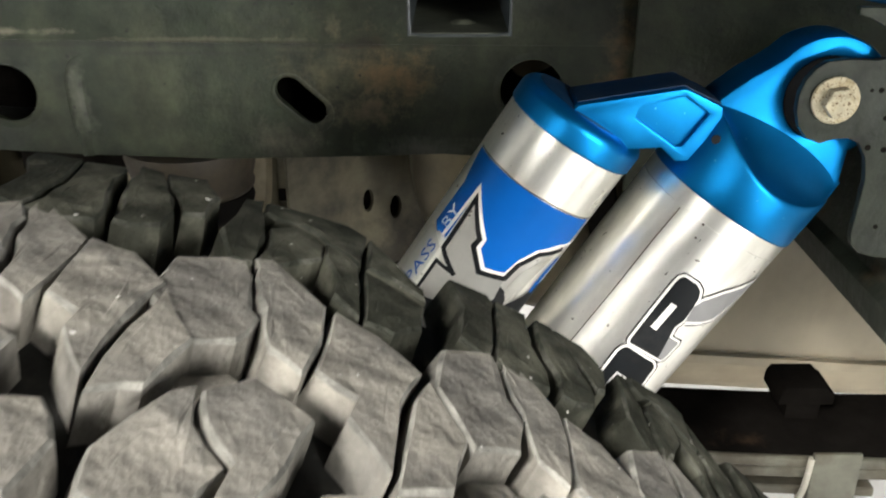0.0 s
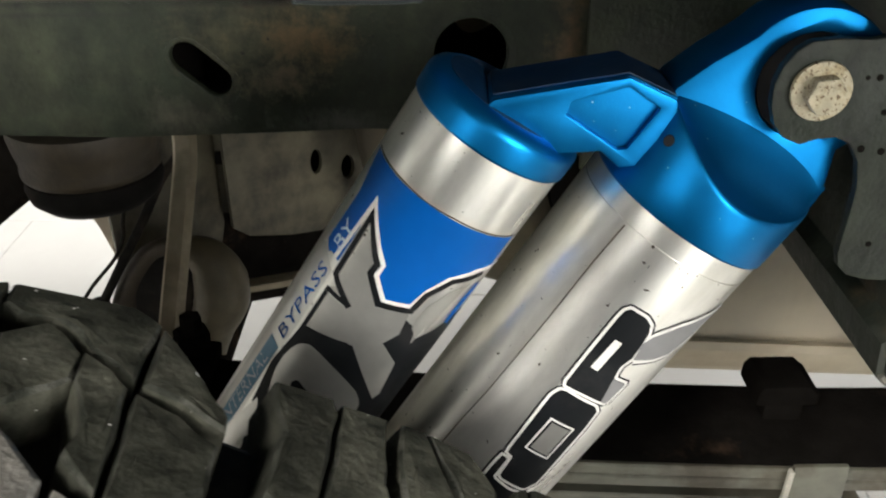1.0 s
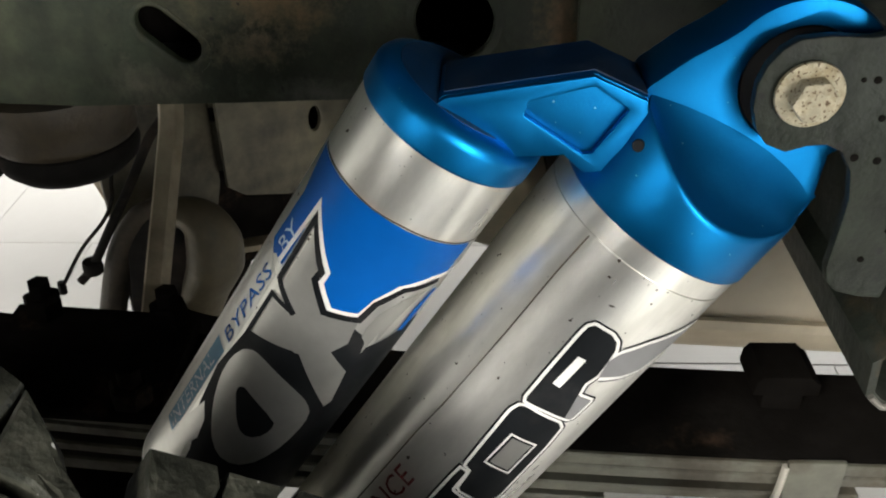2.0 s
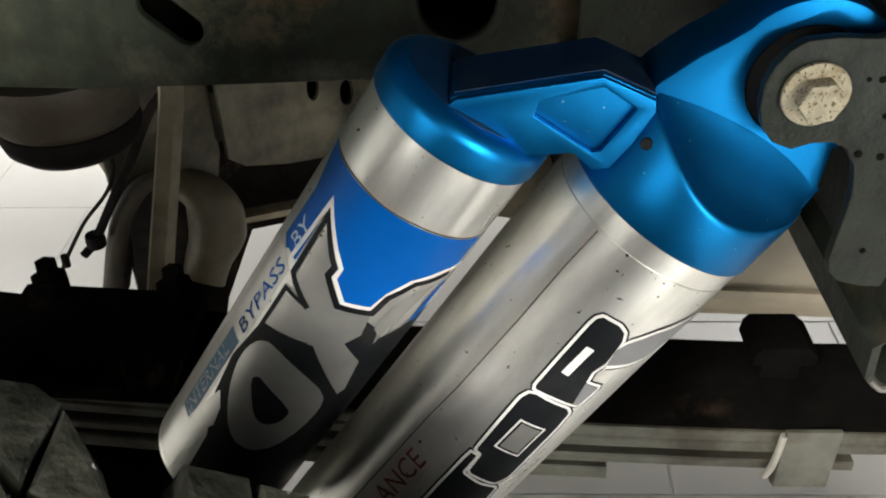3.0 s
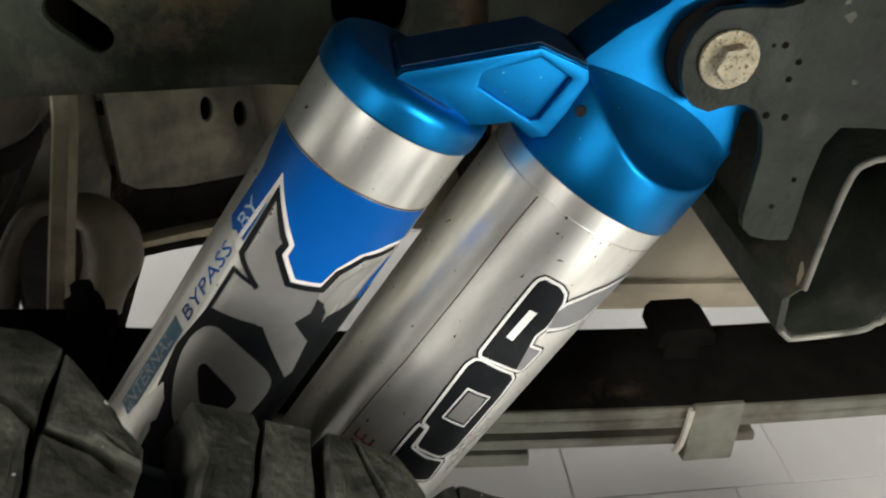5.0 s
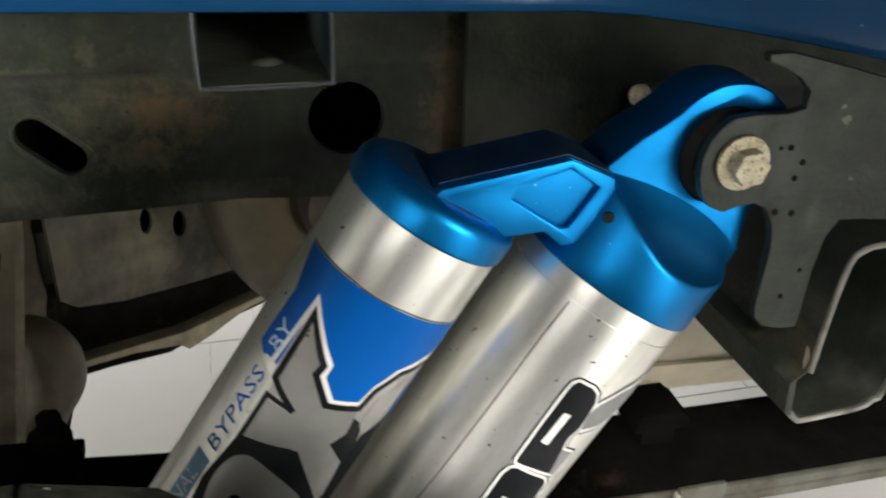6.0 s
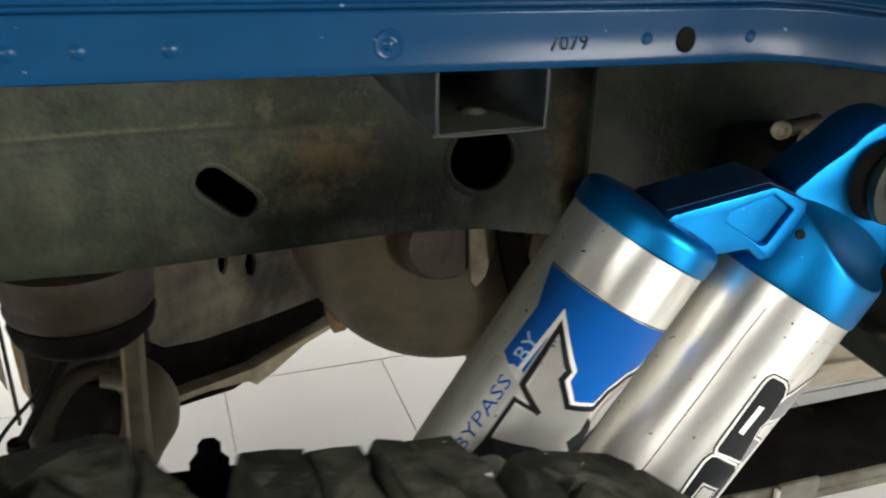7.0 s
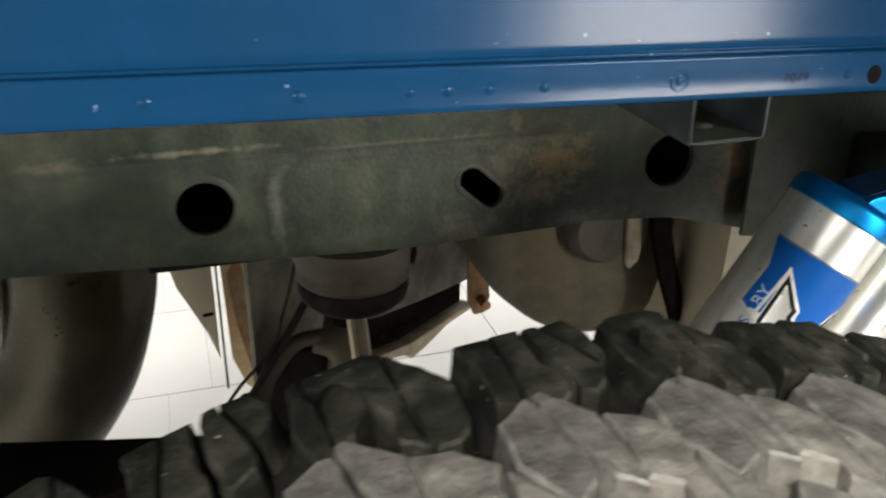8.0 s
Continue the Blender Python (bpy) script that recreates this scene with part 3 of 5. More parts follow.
def shock_absorber():
    shock = thing("shock_absorber", "brushed aluminium shock absorber with blue cap and side reservoir", "shock absorber", SHOCK)
    at_res = Matrix.Translation((*RC, 0))
    part("body", lathe([(0.0, -0.27), (RM - 0.004, -0.27), (RM, -0.266), (RM, 0.0277), (RM, 0.0280), (RM - 0.0005, 0.0281), (RM - 0.0005, 0.0285), (RM, 0.0286), (RM, 0.0289), (RM, 0.0365), (0.02, 0.0368), (0.0, 0.0368)], 96), BRUSHED, shock, "brushed aluminium tube")
    part("reservoir", lathe([(0.0, -0.178), (RR - 0.003, -0.178), (RR, -0.175), (RR, 0.0235), (0.02, 0.0238), (0.0, 0.0238)], 96, at_res), BRUSHED, shock, "brushed aluminium tube")
    part("rod", lathe([(0.0, -0.45), (0.011, -0.45), (0.011, -0.262), (0.0, -0.262)], 32), BARE_EDGE, shock, "polished steel rod")
    part("lower_eye", lathe([(0.009, -0.022), (0.022, -0.022), (0.0235, -0.02), (0.0235, 0.02), (0.022, 0.022), (0.009, 0.022), (0.009, -0.022)], 32, pose(0, 0, -0.462, 90)), CHASSIS_DARK, shock)
    # blue cap: ring, lug with eye, bridge with a recessed panel, reservoir cap
    ex, ez = 0.004, 0.0985
    cap = part("cap", lathe([(0.0, 0.0362), (RM + 0.0002, 0.0362), (RM + 0.0008, 0.037), (RM + 0.0009, 0.0373), (RM + 0.0009, 0.0470), (0.0, 0.0470)], 96), BLUE_ANODISED, shock, "blue anodised aluminium")
    head = []
    for a in range(172, -36, -8):
        head.append((ex + 0.0275 * math.cos(radians(a)), ez + 0.0275 * math.sin(radians(a))))
    lug = [(-0.0335, 0.0450), (-0.0345, 0.0545), (-0.0360, 0.0640), (-0.0350, 0.0740), (-0.0300, 0.0880), (-0.0262, 0.0955)] + head + [(0.0325, 0.0775), (0.0360, 0.0705), (0.0366, 0.0645), (0.0358, 0.0560), (0.0345, 0.0480), (0.0335, 0.0450)]
    bore = circle(ex, ez, 0.0185, 40)
    part("eye_lug", plate(lug, -0.0130, 0.0130, [bore], bevel=0.0028), BLUE_ANODISED, cap)
    # shoulder round the lug: the tube's wall runs up to a round pocket milled about the eye
    deep = RM + 0.0009

    def pocket_floor(x):
        return 0.0555 + (0.0125 if x < ex else 0.0105) * ((x - ex) / 0.034) ** 2

    for side in (-1, 1):
        bm = bmesh.new()
        cols = []
        for i in range(61):
            a = radians(-59 + 128 * i / 60)
            x, lim = deep * math.sin(a), deep * math.cos(a)
            top = pocket_floor(x)
            rise = 0.0225 * (1 - 0.85 * ((x - ex) / 0.036) ** 2)
            col = [(lim, 0.0468), (lim, top - 0.0028), (lim - 0.0002, top - 0.0016), (lim - 0.0006, top - 0.0008), (lim - 0.0012, top - 0.0002), (lim - 0.0020, top)]
            for k in range(1, 15):
                f = k / 14
                col.append((lim - 0.0020 - (lim - 0.0144) * f, top + rise * (0.48 * f + 0.52 * f ** 3)))
            cols.append([bm.verts.new((x, side * y, z)) for y, z in col])
        for a, b in zip(cols, cols[1:]):
            for j in range(len(a) - 1):
                bm.faces.new((a[j], b[j], b[j + 1], a[j + 1]))
        part("shoulder", bm, BLUE_ANODISED, cap)
    bridge = [(-0.0900, 0.0335), (-0.0880, 0.0395), (-0.0535, 0.0700), (-0.0350, 0.0722), (-0.0325, 0.0690), (-0.0318, 0.0560), (-0.0325, 0.0450), (-0.0370, 0.0415), (-0.0460, 0.0432), (-0.0540, 0.0375), (-0.0600, 0.0335)]
    panel = [(-0.0655, 0.0525), (-0.0515, 0.0672), (-0.0385, 0.0665), (-0.0392, 0.0490), (-0.0415, 0.0470), (-0.0640, 0.0480)]
    part("bridge", plate(bridge, -0.0190, 0.0080, bevel=0.0015), BLUE_ANODISED, cap)
    part("bridge_face", plate([(x * 0.985 - 0.0009, z * 0.985 + 0.0008) for x, z in bridge], -0.0216, -0.0189, [panel], bevel=0.0008), BLUE_ANODISED, cap)
    # thin film darkens the upward face as shade would
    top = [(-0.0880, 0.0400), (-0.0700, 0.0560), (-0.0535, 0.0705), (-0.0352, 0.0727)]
    part("shade_film", plate(top + [(x, z - 0.0008) for x, z in top[::-1]], -0.0168, 0.0074), SHADE_NAVY, cap, "navy top face, shade in its colour, with grey dust")
    part("set_screw", lathe([(0.0, 0.0004), (0.0018, 0.0004), (0.0021, 0.0), (0.0021, -0.003)], 20, pose(-0.0298, -0.0240, 0.0595, 90, 0, -30)), STICKER_BLACK, cap, "small dark screw hole")
    part("reservoir_cap", lathe([(0.0, 0.0230), (RR + 0.0003, 0.0230), (RR + 0.0009, 0.0238), (RR + 0.0009, 0.0241), (RR + 0.0009, 0.0312), (RR + 0.0006, 0.0328), (RR - 0.0008, 0.0350), (RR - 0.0040, 0.0368), (RR - 0.012, 0.0375), (0.0, 0.0378)], 96, at_res), BLUE_ANODISED, cap)
    part("shade_film", lathe([(0.0, 0.0383), (RR - 0.0125, 0.0380), (RR - 0.0055, 0.0371), (RR - 0.0052, 0.0362)], 64, at_res), SHADE_NAVY, cap, "navy top face, shade in its colour, with grey dust")
    # bushing in the eye
    bush = part("bushing", lathe([(0.0095, -0.0150), (0.0150, -0.0150), (0.0184, -0.0120), (0.0184, 0.0120), (0.0150, 0.0150), (0.0095, 0.0150), (0.0095, -0.0150)], 40, pose(ex, 0, ez, 90)), RUBBER_BLACK, shock, "black rubber bushing")
    part("sleeve", lathe([(0.0080, -0.021), (0.0125, -0.021), (0.0125, 0.021), (0.0080, 0.021), (0.0080, -0.021)], 32, pose(ex, 0, ez, 90)), CHASSIS, bush, "grey steel sleeve")
    # reservoir decal
    decal(shock)
    return shock


def decal(shock):
    res, c = RR, RC
    blue = [(-84, -0.003), (-40, -0.0028), (0, -0.0026), (40, -0.0028), (56, -0.003), (56, -0.0168), (42, -0.0185), (23, -0.0245), (14, -0.0330), (10.5, -0.0412), (-7, -0.0442), (-20, -0.0372), (-20.5, -0.0320), (-31, -0.0272), (-51, -0.0150), (-55, -0.0420), (-64, -0.0465), (-74, -0.0440), (-72, -0.0200)]
    part("decal_field", wrapped([blue], res, 4, c, 0.0002), STICKER_BLUE, shock, "blue decal")
    part("grime_line", wrapped([band([(-84, -0.0024), (-40, -0.0022), (-20, -0.0026), (0, -0.0020), (40, -0.0023), (84, -0.0025)], 0.0007, res)], res, 4, c, 0.00012), RUST, shock, "brown grime line")
    edge = [(-55, -0.0460), (-51.2, -0.0158), (-30.5, -0.0277), (-21, -0.0324), (-20.8, -0.0376), (-7.3, -0.0448), (11, -0.0418), (14.6, -0.0334), (23.5, -0.0253), (42, -0.0193), (84, -0.0148)]
    part("decal_line", wrapped([band(edge, 0.0020, res)], res, 4, c, 0.00032), STICKER_WHITE, shock, "white decal line")
    # black ground, then the silver shapes on it
    ground = [(-46.5, -0.0770), (-36.6, -0.0752), (-7.0, -0.0680), (9.8, -0.0612), (14.0, -0.0480), (22.0, -0.0500), (30.0, -0.0560), (44.0, -0.0500), (54.0, -0.0440), (62.0, -0.0400), (70.0, -0.0600), (70.0, -0.172), (-30.0, -0.172), (-33.0, -0.140), (-47.0, -0.120), (-52.0, -0.100)]
    part("decal_ground", wrapped([ground], res, 4, c, 0.00022), STICKER_BLACK, shock, "black decal shape")
    cross = [(-43.0, -0.0230), (-27.5, -0.0345), (-26.0, -0.0393), (-8.8, -0.0486), (13.1, -0.0449), (16.2, -0.0553), (9.8, -0.0615), (28.7, -0.0693), (35.0, -0.0870), (31.6, -0.0900), (-7.0, -0.0684), (-42.1, -0.0748), (-43.0, -0.0577), (-24.0, -0.0562), (-42.5, -0.0488)]
    part("decal_cross", wrapped([cross], res, 4, c, 0.00029), STICKER_SILVER, shock, "brushed silver decal shape")
    dark = [(-24.2, -0.0556), (-41.5, -0.0508), (-46.5, -0.0490), (-47.6, -0.0205), (-28.9, -0.0316), (-24.3, -0.0338), (-25.0, -0.0384), (-9.1, -0.0470), (12.9, -0.0436), (15.8, -0.0348), (27.2, -0.0259), (51.4, -0.0208)]
    part("decal_line", wrapped([band(dark, 0.0026, res)], res, 4, c, 0.00034), STICKER_BLACK, shock, "black decal line")
    part("decal_line", wrapped([band([(-24.2, -0.0552), (-45.0, -0.0560), (-45.0, -0.0764), (-10.3, -0.0694)], 0.0019, res)], res, 4, c, 0.00034), STICKER_BLACK, shock, "black decal line")
    ring = [(-32.3, -0.1194), (-41.5, -0.1080), (-46.0, -0.0960), (-42.6, -0.0856), (-35.8, -0.0806), (-28.0, -0.0792), (-9.1, -0.0812), (8.0, -0.0850), (18.3, -0.0889), (26.0, -0.0954), (26.0, -0.1060), (20.0, -0.1200), (8.0, -0.1310), (-8.0, -0.1340), (-22.0, -0.1290)]
    hole = [(-22.1, -0.1062), (-28.6, -0.1001), (-27.0, -0.0966), (-22.2, -0.0960), (5.3, -0.1022), (8.0, -0.1080), (2.0, -0.1150), (-8.0, -0.1165), (-16.0, -0.1120)]
    part("decal_ring", wrapped([softened(ring, res), softened(hole, res)], res, 4, c, 0.0003), STICKER_SILVER, shock, "silver decal ring")
    part("decal_flame", wrapped([[(22, -0.0510), (20.5, -0.0460), (22.5, -0.0385), (31, -0.0315), (46, -0.0252), (41, -0.0340), (37.5, -0.0420), (35, -0.0540), (32, -0.0480), (29.5, -0.0590), (26.5, -0.0530)]], res, 4, c, 0.0003), STICKER_SILVER, shock, "silver decal tongue")
    part("decal_flame", wrapped([[(48, -0.0470), (49, -0.0350), (54, -0.0260), (58, -0.0260), (56, -0.0380), (54, -0.0480)]], res, 4, c, 0.0003), STICKER_BLUE, shock, "blue decal tongue")
    part("decal_foot", wrapped([[(-44, -0.1170), (-36, -0.1230), (-33, -0.1330), (-38, -0.1400), (-36, -0.1480), (-44, -0.1560), (-43, -0.1720), (-58, -0.1720), (-54, -0.1380)]], res, 4, c, 0.0003), STICKER_SILVER, shock, "silver decal shape")
    strip = [(-50.5, -0.0500), (-49.5, -0.1720), (-82.0, -0.1720), (-80.0, -0.0480), (-72.0, -0.0455)]
    part("decal_strip", wrapped([strip], res, 4, c, 0.00015), STICKER_SILVER, shock, "silver decal strip")
    box_l = [(-50.5, -0.0270), (-50.5, -0.0450), (-68.0, -0.0450), (-67.0, -0.0270)]
    part("decal_field", wrapped([box_l], res, 4, c, 0.0003), STICKER_BLUE, shock, "blue decal box")
    part("decal_word", wrapped_words("BY", 0.0098, res, -53.5, -0.0425, c, 0.0004, 1.1), STICKER_PALE, shock, "pale letters")
    part("decal_word", wrapped_words("BYPASS", 0.0088, res, -53.5, -0.0895, c, 0.0004, 1.36), STICKER_BLUE, shock, "blue letters")
    part("decal_field", wrapped([[(-53.0, -0.0930), (-53.0, -0.1440), (-68.5, -0.1440), (-68.0, -0.0930)]], res, 4, c, 0.0003), STICKER_TEAL, shock, "pale blue decal box")
    part("decal_word", wrapped_words("INTERNAL", 0.0088, res, -55.5, -0.1425, c, 0.0004, 1.02), STICKER_PALE, shock, "pale letters")
    # main tube: tall block marks climbing the tube, outlined in silver and black
    r_mark = [(-10.2, -0.0365), (-11.1, -0.0183), (-11.7, -0.0011), (-11.3, 0.0021), (-9.2, 0.0040), (1.1, 0.0040), (6.6, 0.0021), (9.7, -0.0015), (10.9, -0.0060), (12.5, -0.0135), (10.0, -0.0188), (12.2, -0.0246), (23.0, -0.0253), (21.7, -0.0369), (3.4, -0.0361)]
    o_mark = [(-9.4, -0.0758), (-10.6, -0.0588), (-11.6, -0.0431), (-9.8, -0.0395), (-6.4, -0.0385), (16.1, -0.0395), (20.6, -0.0420), (22.4, -0.0521), (23.0, -0.0690), (23.5, -0.0853), (18, -0.0900), (-3, -0.0880), (-4.7, -0.0765)]
    t_mark = [(-10.8, -0.0785), (-6.5, -0.0785), (-6.0, -0.0900), (8, -0.0925), (22, -0.0930), (24, -0.1050), (10, -0.1060), (8, -0.1300), (-11, -0.1300)]
    for mark in (r_mark, o_mark, t_mark):
        mark = softened(mark, RM, 0.09)
        part("decal_shadow", wrapped([grown(mark, 0.0020, RM)], RM, 4, (0, 0), 0.0002), STICKER_BLACK, shock, "black decal outline")
        part("decal_outline", wrapped([grown(mark, 0.0012, RM)], RM, 4, (0, 0), 0.0003), STICKER_WHITE, shock, "silver decal outline")
        part("decal_block", wrapped([mark], RM, 4, (0, 0), 0.0004), STICKER_BLACK, shock, "black decal block")
    part("decal_block", wrapped([[(12.2, -0.0248), (22.6, -0.0255), (21.4, -0.0366), (16.8, -0.0365)]], RM, 4, (0, 0), 0.00046), STICKER_GREY, shock, "grey decal corner")
    spur = [(10.9, -0.0060), (13.6, -0.0016), (24.5, 0.0057), (38.0, 0.0112), (53.0, 0.0165), (46.0, 0.0040), (36.5, -0.0075), (26.9, -0.0111), (13.6, -0.0140)]
    part("decal_shadow", wrapped([[(9.0, -0.0040), (13.0, 0.0010), (24.0, 0.0084), (38.0, 0.0140), (58.0, 0.0205), (49.0, 0.0040), (39.0, -0.0096), (28.0, -0.0134), (16.0, -0.0165)]], RM, 4, (0, 0), 0.00022), STICKER_BLACK, shock, "black decal outline")
    part("decal_outline", wrapped([[(9.5, -0.0045), (13.0, 0.0002), (24.2, 0.0074), (38.0, 0.0130), (56.0, 0.0190), (48.0, 0.0040), (38.0, -0.0089), (27.6, -0.0126), (15.0, -0.0157)]], RM, 4, (0, 0), 0.00035), STICKER_WHITE, shock, "silver decal outline")
    part("decal_spur", wrapped([spur], RM, 4, (0, 0), 0.00045), STICKER_GREY, shock, "grey decal spur")
    part("decal_window", wrapped([[(-4.6, -0.0096), (0.4, -0.0095), (0.0, -0.0246), (-5.0, -0.0243)]], RM, 4, (0, 0), 0.0005), STICKER_WHITE, shock, "silver decal window")
    window = [(-2.6, -0.0520), (15.8, -0.0527), (15.4, -0.0713), (-3.0, -0.0700)]
    part("decal_outline", wrapped([window], RM, 4, (0, 0), 0.00045), STICKER_WHITE, shock, "silver decal outline")
    part("decal_block", wrapped([grown(window, -0.0008, RM)], RM, 4, (0, 0), 0.0005), STICKER_BLACK, shock, "black decal block")
    part("decal_window", wrapped([grown(window, -0.0017, RM)], RM, 4, (0, 0), 0.00055), STICKER_SILVER, shock, "silver decal window")
    part("decal_word", wrapped_words("ANCE", 0.0125, RM, -26.0, -0.1290, (0, 0), 0.0004, 1.0), RED_INK, shock, "dark red letters")
    # dirty seam along the tube
    part("seam", wrapped([band([(-41.5, 0.0270), (-42.2, 0.0100), (-41.8, -0.0200), (-42.4, -0.0600), (-44.0, -0.0800), (-45.5, -0.1500)], 0.0006, RM)], RM, 4, (0, 0), 0.00012), RUST, shock, "dirty brown seam line")


shock_absorber()


# ---- shock mount on the rail ----
def shock_mount():
    mount = thing("shock_mount", "dark grey-green steel shock mount bracket with rust spots", "bracket", pose(0.17, 0.372, 0.75))
    w = lambda pts: [(x - 0.17, z - 0.75) for x, z in pts]
    # front plate: tongue under the bolt, slots above and below it
    outline = [(0.1500, 0.829), (0.1500, 0.836), (0.1520, 0.842), (0.1555, 0.847), (0.1600, 0.8500), (0.1690, 0.8510), (0.1800, 0.8505), (0.1868, 0.8520), (0.1872, 0.8580), (0.1830, 0.8625), (0.1760, 0.8665), (0.1690, 0.8690),
               (0.1690, 0.8720), (0.1780, 0.8720), (0.2030, 0.8655), (0.2310, 0.8575), (0.34, 0.828), (0.44, 0.81), (0.44, 0.77), (0.235, 0.8050), (0.2210, 0.8065), (0.2120, 0.8070), (0.2075, 0.8000), (0.2055, 0.7860), (0.2045, 0.7650), (0.2035, 0.7605), (0.1960, 0.7610), (0.1885, 0.7630), (0.1845, 0.7670),
               (0.1833, 0.7720), (0.1842, 0.7860), (0.1848, 0.7980), (0.1830, 0.8080), (0.1790, 0.8145), (0.1740, 0.8170), (0.1680, 0.8165), (0.1620, 0.8145), (0.1560, 0.8170), (0.1520, 0.8220)]
    front = part("front_plate", plate(w(outline), 0.0, 0.0045, bevel=0.0009), CHASSIS, mount)
    for x, z, r in ((0.1840, 0.8380, 0.0012), (0.1900, 0.8320, 0.0012), (0.1880, 0.8260, 0.0011), (0.1800, 0.8380, 0.0008), (0.1830, 0.8130, 0.0013), (0.1900, 0.8120, 0.0013), (0.1995, 0.7870, 0.0010), (0.1935, 0.7762, 0.0011), (0.2290, 0.8500, 0.0011)):
        part("paint_chip", plate(w(circle(x, z, r, 10)), -0.0003, -0.00005), STEEL_SHADE, front)
    for x, z, r in ((0.2040, 0.8470, 0.0016), (0.2120, 0.8240, 0.0010), (0.2020, 0.8520, 0.0008)):
        ragged = [(a + r * 0.35 * math.sin(7 * k + 900 * x), b + r * 0.3 * math.cos(5 * k + 700 * z)) for k, (a, b) in enumerate(circle(x, z, r, 12))]
        part("paint_chip", plate(w(ragged), -0.0002, -0.00005), SPRING_PALE, front, "scraped pale paint chip")
    # open-ended box tube running back to the rail
    outer = [(0.2095, 0.7165), (0.2135, 0.7125), (0.2180, 0.7115), (0.2450, 0.7135), (0.2520, 0.7170), (0.2570, 0.7240), (0.2680, 0.7850), (0.2640, 0.7930), (0.2580, 0.7960), (0.2330, 0.7955), (0.2260, 0.7940), (0.2205, 0.7885), (0.2170, 0.7640), (0.2150, 0.7370), (0.2085, 0.7320)]
    cx, cz = 0.238, 0.755
    inner = [(cx + (x - cx) * 0.90, cz + (z - cz) * 0.945) for x, z in outer]
    part("box_tube", plate(w(outer), 0.0005, 0.2055, [w(inner)]), BOX_COAT, mount)
    rim = [(cx + (x - cx) * 0.955, -0.0006, cz + (z - cz) * 0.975) for x, z in outer[:14]]
    part("cut_edge", tube([(x - 0.17, y, z - 0.75) for x, y, z in rim], 0.0013, 8, 3), EDGE_GREY, mount, "scraped bare metal edge")
    part("inner_rib", plate(w([(0.222, 0.725), (0.250, 0.720), (0.262, 0.760), (0.250, 0.765), (0.226, 0.745)]), 0.06, 0.064), CHASSIS_DARK, mount)
    part("rust_spot", plate(w([(0.2118, 0.7512), (0.2128, 0.7495), (0.2135, 0.7470), (0.2142, 0.7448), (0.2136, 0.7422), (0.2130, 0.7400), (0.2122, 0.7392), (0.2120, 0.7418), (0.2112, 0.7440), (0.2116, 0.7466), (0.2110, 0.7490)]), -0.0003, 0.0004), RUST, mount, "brown rust streak")
    # back plate, side plate and weld to the rail
    part("back_plate", plate(w([(0.119, 0.722), (0.2085, 0.7125), (0.2085, 0.80), (0.44, 0.79), (0.44, 0.875), (0.119, 0.892)]), 0.1900, 0.1945, bevel=0.0008), RAIL_COAT, mount)
    turn = Matrix.Translation((-0.0045, 0.082, 0.0820)) @ Vector((-0.92, -0.38, 0.05)).to_track_quat("Z", "Y").to_matrix().to_4x4()
    stud = part("stud", lathe([(0.0, 0.0040), (0.0022, 0.0038), (0.0040, 0.0026), (0.0047, 0.0008), (0.0047, -0.0020), (0.0, -0.0020)], 24, turn), ZINC, mount, "pale stud end")
    part("shank", lathe([(0.0, -0.001), (0.0043, -0.001), (0.0043, -0.034), (0.0, -0.034)], 20, turn), CUP_BROWN, stud, "brown rusty shank")
    return mount


shock_mount()


def mount_bolt():
    bolt = thing("flange_bolt", "speckled zinc flange bolt through the shock eye", "bolt", pose(0.1650, 0.3718, 0.8340, 90))
    part("shank", lathe([(0.0, -0.06), (0.0078, -0.06), (0.0078, 0.0), (0.0, 0.0)], 24), ZINC, bolt)
    part("flange", lathe([(0.0, 0.0), (0.0098, 0.0), (0.0102, 0.0008), (0.0100, 0.0018), (0.0084, 0.0026), (0.0, 0.0028)], 48), ZINC, bolt)
    bm = bmesh.new()
    hexa = [bm.verts.new((0.0070 * math.cos(radians(60 * i + 8)), 0.0070 * math.sin(radians(60 * i + 8)), 0.002)) for i in range(6)]
    face = bm.faces.new(hexa)
    got = bmesh.ops.extrude_face_region(bm, geom=[face])
    bmesh.ops.translate(bm, verts=[v for v in got["geom"] if isinstance(v, bmesh.types.BMVert)], vec=(0, 0, 0.0062))
    bevelled(bm, 0.0012, 2)
    part("head", bm, ZINC, bolt, smooth=False)
    part("head_boss", lathe([(0.0, 0.0087), (0.0047, 0.0086), (0.0056, 0.0081), (0.0056, 0.0070)], 32), ZINC, bolt)
    return bolt


mount_bolt()


